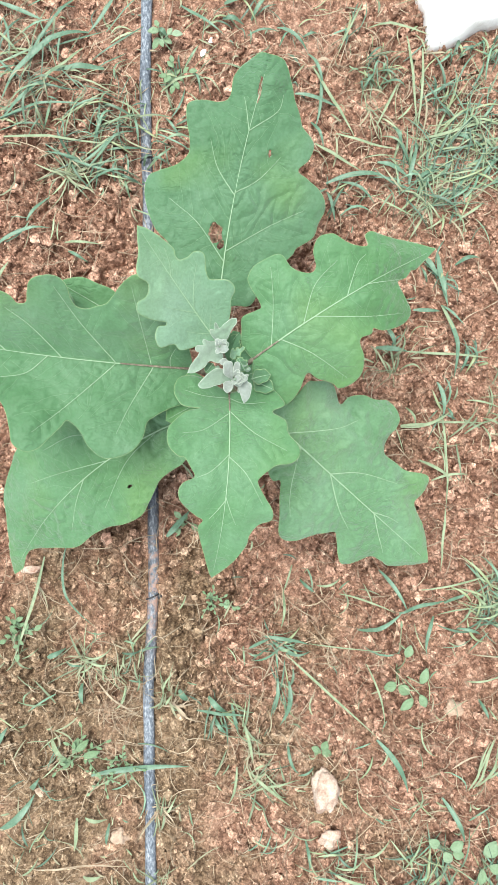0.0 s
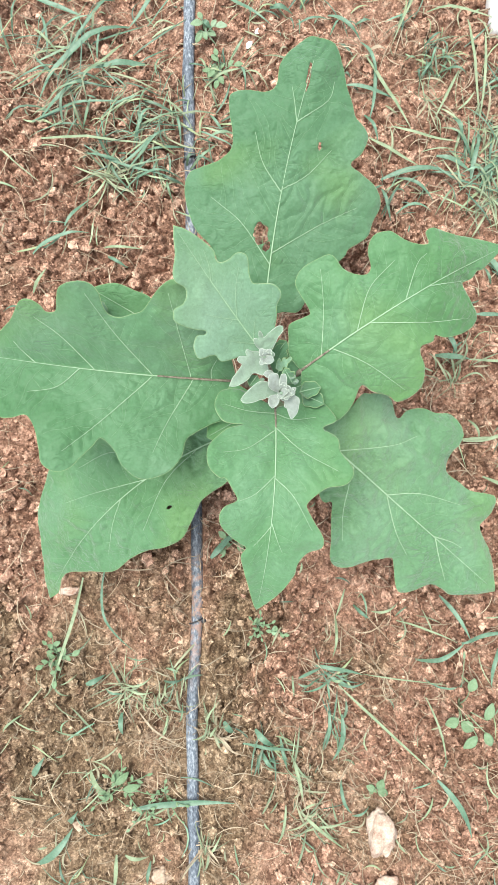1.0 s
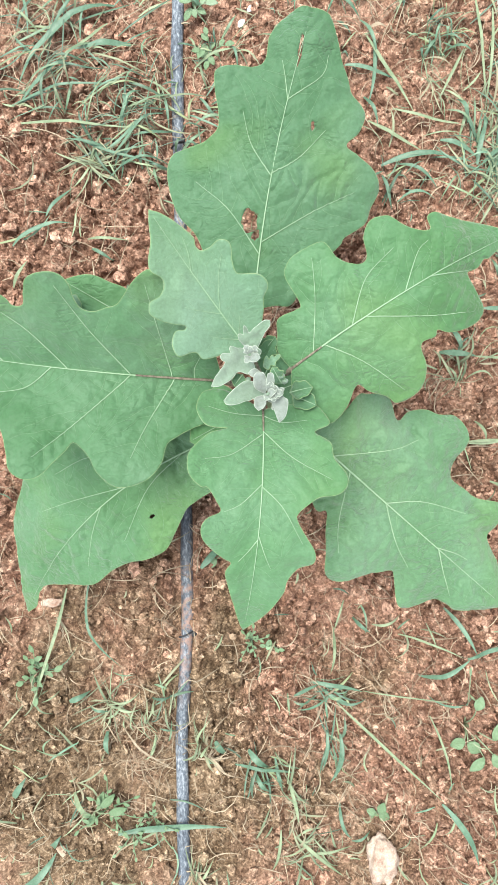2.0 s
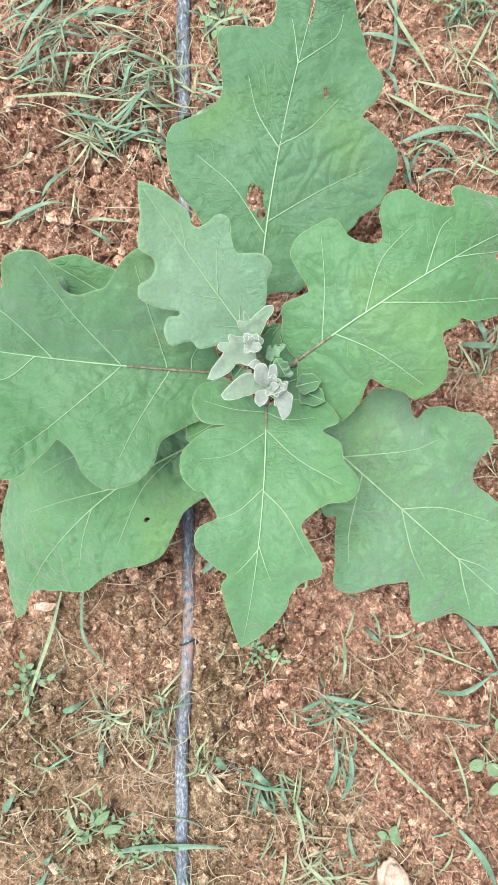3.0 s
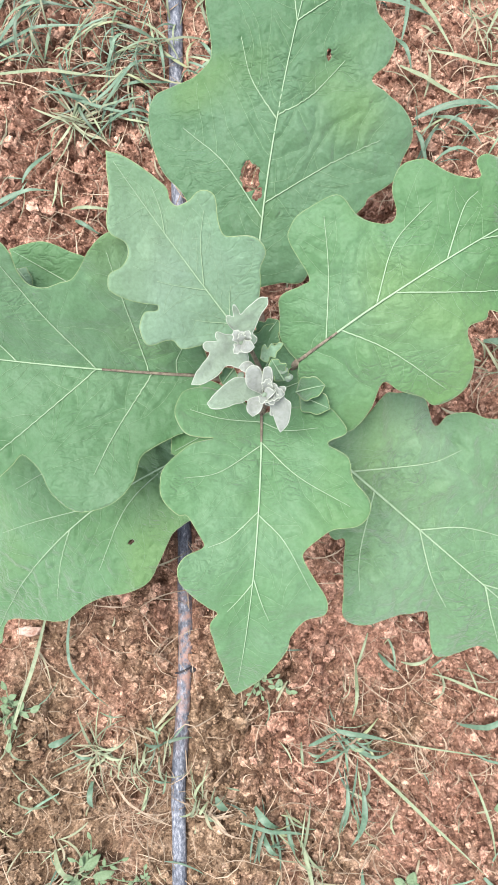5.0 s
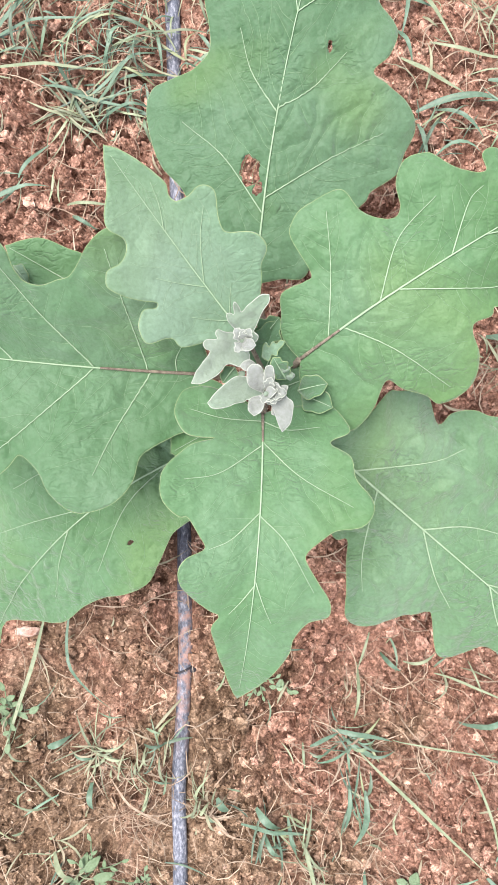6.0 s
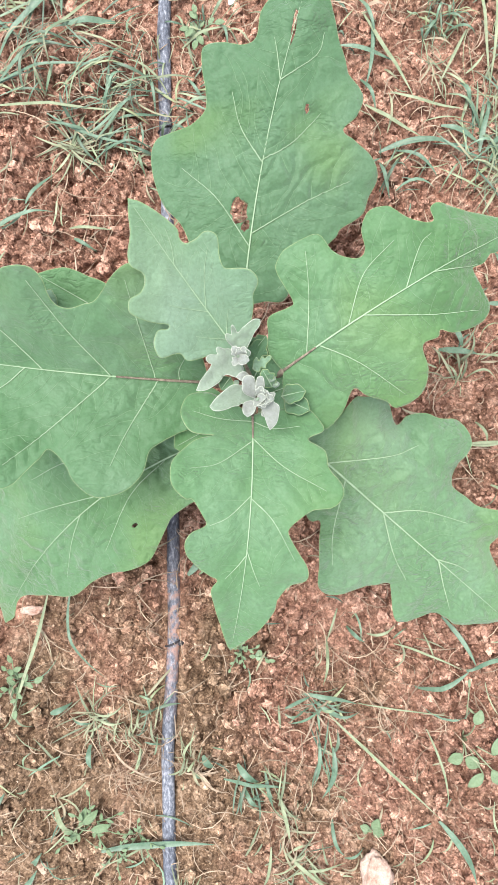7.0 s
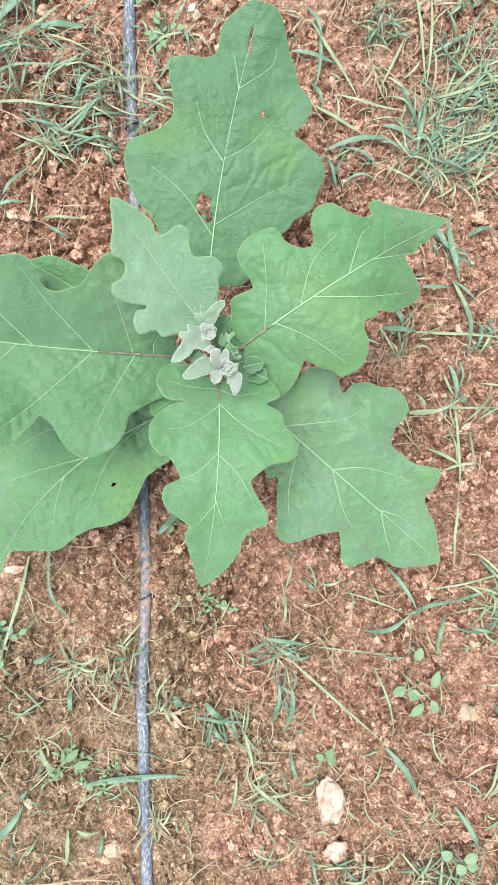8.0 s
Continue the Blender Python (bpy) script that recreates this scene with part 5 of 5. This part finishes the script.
tufts([
    (0.305, 0.201, 0.017, 14, 0.046, -79, 20), (0.339, 0.082, 0.014, 12, 0.031, 56, 60), (0.304, 0.022, 0.015, 8, 0.039, -64, 40), (0.339, -0.239, 0.027, 54, 0.054, -4, 50),
    (0.325, -0.273, 0.027, 14, 0.046, -64, 40), (0.054, -0.276, 0.019, 16, 0.039, -19, 30), (0.057, -0.338, 0.009, 10, 0.046, -89, 15), (0.239, -0.597, 0.039, 50, 0.054, 56, 60),
    (0.316, -0.611, 0.023, 24, 0.046, 56, 50), (0.108, -0.590, 0.035, 10, 0.054, -24, 50), (-0.025, -0.362, 0.023, 16, 0.043, -54, 40), (-0.291, -0.516, 0.023, 8, 0.039, 66, 40),
], GRASS, GREEN_TUFT)
tufts([
    (-0.155, -0.295, 0.031, 9, 0.035, 26, 50), (0.443, 0.372, 0.046, 50, 0.062, 36, 45), (0.405, -0.248, 0.039, 40, 0.054, 6, 45), (-0.306, 0.527, 0.046, 14, 0.077, 46, 30),
    (-0.218, 0.459, 0.046, 6, 0.070, 21, 25), (-0.173, 0.557, 0.054, 4, 0.093, 46, 18), (-0.129, 0.423, 0.031, 4, 0.062, 36, 30), (-0.190, 0.427, 0.046, 4, 0.070, 11, 25),
    (-0.094, 0.374, 0.014, 7, 0.046, 76, 30), (-0.054, 0.387, 0.015, 7, 0.039, -54, 30), (-0.244, 0.538, 0.031, 4, 0.093, 51, 20),
], GRASS, GREEN_TUFT)
tufts([
    (-0.158, 0.444, 0.070, 21, 0.062, 16, 50), (-0.221, 0.529, 0.046, 7, 0.070, 46, 30), (-0.001, 0.485, 0.023, 8, 0.046, 16, 40), (0.341, 0.370, 0.054, 40, 0.070, 41, 45),
    (0.280, 0.390, 0.039, 14, 0.062, 81, 30), (0.304, 0.302, 0.039, 20, 0.054, 56, 50), (0.226, 0.082, 0.019, 16, 0.035, 66, 40), (0.360, -0.005, 0.019, 8, 0.046, 56, 50),
    (0.335, -0.243, 0.031, 26, 0.054, -4, 40), (0.024, -0.473, 0.031, 22, 0.046, -34, 40), (-0.155, -0.295, 0.031, 20, 0.035, 26, 50), (-0.096, -0.337, 0.009, 18, 0.035, 68, 18),
], GRASS_PALE, PALE_TUFT, 0.0022)
tufts([
    (-0.117, -0.496, 0.008, 20, 0.039, 74, 14), (0.006, -0.403, 0.019, 12, 0.054, -64, 30), (-0.298, -0.272, 0.014, 8, 0.046, 66, 25), (0.124, -0.588, 0.039, 16, 0.054, -24, 40),
    (-0.125, -0.587, 0.012, 12, 0.039, 66, 30), (0.296, -0.024, 0.031, 10, 0.054, 76, 40), (-0.195, 0.466, 0.070, 6, 0.077, 26, 35), (-0.128, 0.431, 0.046, 4, 0.062, 36, 35),
    (-0.171, 0.364, 0.015, 14, 0.039, -4, 90), (-0.072, 0.466, 0.011, 4, 0.039, 76, 25), (-0.034, 0.464, 0.023, 6, 0.046, -54, 40), (0.220, 0.432, 0.031, 16, 0.046, -79, 30),
], GRASS_PALE, PALE_TUFT, 0.0022)
tufts([
    (0.234, 0.089, 0.023, 10, 0.046, 56, 40), (0.371, 0.033, 0.023, 10, 0.054, 66, 40),
], GRASS_PALE, PALE_TUFT, 0.0022)


# matted dry stalks and rootlets
for x, y, spread, count, reach in (
    (-0.22, 0.47, 0.09, 50, 0.05), (-0.13, 0.42, 0.06, 34, 0.045), (-0.26, 0.57, 0.07, 50, 0.05), (-0.17, -0.33, 0.05, 90, 0.035), (-0.15, -0.42, 0.06, 60, 0.035),
    (0.04, -0.40, 0.07, 60, 0.045), (0.32, 0.36, 0.09, 70, 0.05), (0.20, 0.46, 0.08, 50, 0.05), (0.10, -0.27, 0.08, 50, 0.05), (0.24, -0.50, 0.09, 50, 0.05),
):
    tuft(x, y, spread, count, reach, 25, 90, STRAW, "matted thin dry stalks on red soil", 0.0009, 0.005)


# dried-out crowns of grass
for x, y, count, reach in ((-0.180, 0.367, 26, 0.045), (-0.205, -0.283, 26, 0.042), (-0.122, -0.490, 18, 0.035), (0.300, 0.300, 22, 0.05), (-0.090, -0.350, 14, 0.04), (0.045, -0.285, 16, 0.05)):
    tuft(x, y, 0.006, count, reach, 0, 110, GRASS_PALE if count > 20 else STRAW, "withered crown of grass on red soil", 0.0020, 0.009)


def straw_litter(count):
    pieces = []
    for _ in range(count):
        x, y = random.uniform(-0.40, 0.46), random.uniform(-0.72, 0.66)
        d, n = random.uniform(0, 6.283), 0.008 + 0.060 * random.random() ** 2.2
        pieces.append(ribbon(x, y, x + n * math.cos(d), y + n * math.sin(d), random.gauss(0, 0.22), random.uniform(0.0005, 0.0014), random.uniform(0.002, 0.005), 0.003 * random.random(), 6))
    tagged(mesh_object("straw_litter", *join(pieces), STRAW), "fine dry straw and rootlets strewn on soil", "straw", kind="stuff")


straw_litter(3200)


def grass_litter(count):
    """Short bits of cut grass, thick where the mats are and thin elsewhere."""
    for mat, share, label in ((GRASS_PALE, 0.6, "short bits of withered grass strewn on soil"), (GRASS, 0.4, "short bits of green grass strewn on soil")):
        pieces = []
        while len(pieces) < count * share:
            x, y = random.uniform(-0.36, 0.44), random.uniform(-0.64, 0.62)
            thick = 0.16 + 0.8 * smooth(abs(y - 0.02), 0.20, 0.42) * (0.5 + 0.5 * float(value_noise(np.array([x]), np.array([y]), 0.08, 14)[0]))
            if random.random() > thick or abs(x - float(pipe_x(y))) < 0.010:
                continue
            d, n = random.uniform(0, 6.283), 0.010 + 0.045 * random.random() ** 1.8
            pieces.append(ribbon(x, y, x + n * math.cos(d), y + n * math.sin(d), random.gauss(0, 0.15), random.uniform(0.0010, 0.0030), random.uniform(0.001, 0.004), 0.006 * random.random(), 6))
        tagged(mesh_object("grass_litter", *join(pieces), mat), label, "grass", kind="stuff")


grass_litter(620)


def small_leaf(x, y, z, heading, size, width, tilt):
    """An oval, slightly cupped leaflet."""
    rows, cols = 7, 5
    ca, sa = math.cos(heading), math.sin(heading)
    verts, faces = [], []
    for i in range(rows):
        s = i / (rows - 1)
        half = width * size * (math.sin(math.pi * min(0.97, 0.06 + 0.94 * s)) ** 0.8) / 2
        for j in range(cols):
            w = (j / (cols - 1) * 2 - 1) * half
            verts.append((x + ca * s * size - sa * w, y + sa * s * size + ca * w, z + math.sin(tilt) * s * size + abs(w) * 0.35 - 0.25 * size * s * s))
    for i in range(rows - 1):
        for j in range(cols - 1):
            a = i * cols + j
            faces.append((a, a + cols, a + cols + 1, a + 1))
    return verts, faces


def weed(x, y, label, shoots, leaves, reach, size, width, seed, high=0.02):
    """A low weed: shoots that spread from one root, leaflets along them."""
    r = random.Random(seed)
    z = height(x, y)
    root = tagged(empty("weed_plant", (0, 0, 0)), label, "weed")
    for k in range(shoots):
        d = 6.283 * k / shoots + r.uniform(-0.5, 0.5)
        n = reach * r.uniform(0.6, 1.1)
        pts = [(x + n * q * math.cos(d), y + n * q * math.sin(d), z - 0.002 + high * math.sin(1.7 * q)) for q in np.linspace(0, 1, 6)]
        mesh_object("stem", *tube(pts, [0.0010 - 0.0005 * q for q in np.linspace(0, 1, 6)], 5), WEED_GREEN, root)
        for i in range(leaves):
            q = (i + 1) / leaves
            a = d + (0.9 if i % 2 else -0.9) * (1 if i < leaves - 1 else 0.1) + r.uniform(-0.4, 0.4)
            p = pts[min(5, int(q * 5))]
            v, f = small_leaf(p[0], p[1], p[2] + 0.001, a, size * r.uniform(0.7, 1.15), width, r.uniform(0.1, 0.5))
            leaf = mesh_object("leaf", v, f, WEED_GREEN, root)
            leaf.modifiers.new("thickness", "SOLIDIFY").thickness = 0.0005
    return root


def sprout(x, y, label, leaves, mat=None):
    """A seedling: from one root a bent stem to each leaf (place, height, heading in degrees, length, width for length)."""
    root = tagged(empty("weed_plant", (0, 0, 0)), label, "weed")
    z = height(x, y) - 0.003
    for lx, ly, high, heading, size, width in leaves:
        end = Vector((lx, ly, height(lx, ly) + high))
        foot = Vector((x, y, z))
        pts = [foot.lerp(end, q) + Vector((0, 0, 0.4 * high * math.sin(math.pi * q))) for q in np.linspace(0, 1, 7)]
        mesh_object("stem", *tube(pts, [0.0011 - 0.0005 * q for q in np.linspace(0, 1, 7)], 6), GRASS_PALE, root)
        v, f = small_leaf(end.x, end.y, end.z, radians(heading), size, width, 0.15)
        leaf = mesh_object("leaf", v, f, mat or WEED_GREEN, root)
        leaf.modifiers.new("thickness", "SOLIDIFY").thickness = 0.0005
    return root


sprout(0.209, -0.325, "young pale green weed with oval leaves in soil", (
    (0.203, -0.336, 0.014, 200, 0.017, 0.80), (0.208, -0.342, 0.016, -40, 0.018, 0.80), (0.238, -0.342, 0.014, 62, 0.022, 0.55), (0.233, -0.352, 0.016, -70, 0.018, 0.62),
    (0.224, -0.358, 0.012, -140, 0.022, 0.55), (0.217, -0.300, 0.020, 60, 0.016, 0.75), (0.218, -0.268, 0.012, 85, 0.010, 0.30)))
sprout(0.103, -0.428, "clover-like seedling with four round leaflets", (
    (0.104, -0.427, 0.008, 60, 0.013, 0.85), (0.104, -0.430, 0.008, -30, 0.014, 0.85), (0.101, -0.431, 0.008, -120, 0.012, 0.85), (0.100, -0.427, 0.008, 160, 0.011, 0.85)))
sprout(0.250, -0.568, "broad-leaved green weed among grass", (
    (0.250, -0.562, 0.020, 150, 0.016, 0.85), (0.262, -0.562, 0.022, 20, 0.019, 0.85), (0.256, -0.572, 0.020, -60, 0.017, 0.80), (0.268, -0.575, 0.018, -20, 0.016, 0.80)))
sprout(0.308, -0.588, "broad-leaved green weed among grass", (
    (0.308, -0.578, 0.024, 45, 0.024, 0.85), (0.302, -0.592, 0.020, -100, 0.022, 0.55), (0.312, -0.590, 0.020, -20, 0.018, 0.80)))
sprout(-0.232, -0.408, "small seedling with long oval green leaves", (
    (-0.236, -0.412, 0.008, 170, 0.014, 0.5), (-0.232, -0.412, 0.008, 230, 0.016, 0.5), (-0.222, -0.400, 0.010, 40, 0.022, 0.45), (-0.226, -0.402, 0.010, 70, 0.020, 0.45), (-0.212, -0.405, 0.010, 10, 0.022, 0.45)))
weed(-0.215, -0.405, "low creeping weed with small green leaves", 5, 4, 0.035, 0.009, 0.45, 2)
weed(-0.165, -0.425, "low creeping weed with small green leaves", 5, 4, 0.032, 0.006, 0.55, 3)
weed(-0.190, -0.440, "low creeping weed with small green leaves", 5, 4, 0.030, 0.0055, 0.55, 4)
weed(-0.030, -0.212, "tiny feathery seedling in red soil", 5, 4, 0.018, 0.006, 0.5, 6)
weed(-0.006, -0.222, "tiny seedling with pale leaves in soil", 2, 2, 0.010, 0.010, 0.6, 7)
weed(-0.285, -0.235, "small leafy green weed under a drooping leaf", 5, 4, 0.028, 0.010, 0.6, 10)
weed(-0.045, 0.545, "small green weed beside the pipe", 3, 3, 0.016, 0.014, 0.6, 11)
weed(-0.030, 0.495, "small green weed beside the pipe", 4, 3, 0.020, 0.012, 0.6, 12)
weed(-0.055, -0.110, "small green weed beside the pipe", 3, 2, 0.016, 0.012, 0.6, 13)

# two pale fallen leaf scraps
for x, y, d in ((0.006, 0.520, 0.9), (0.018, 0.535, 0.5), (0.222, -0.302, 1.2), (-0.012, -0.226, 1.4)):
    v, f = small_leaf(x, y, height(x, y) + 0.004, d, 0.012, 0.6, 0.2)
    scrap = mesh_object("leaf_scrap", v, f, ROCK_WHITE if y > 0 else VEIN)
    scrap.modifiers.new("thickness", "SOLIDIFY").thickness = 0.0005
    tagged(scrap, "pale bleached leaf scrap lying on soil", "leaf")
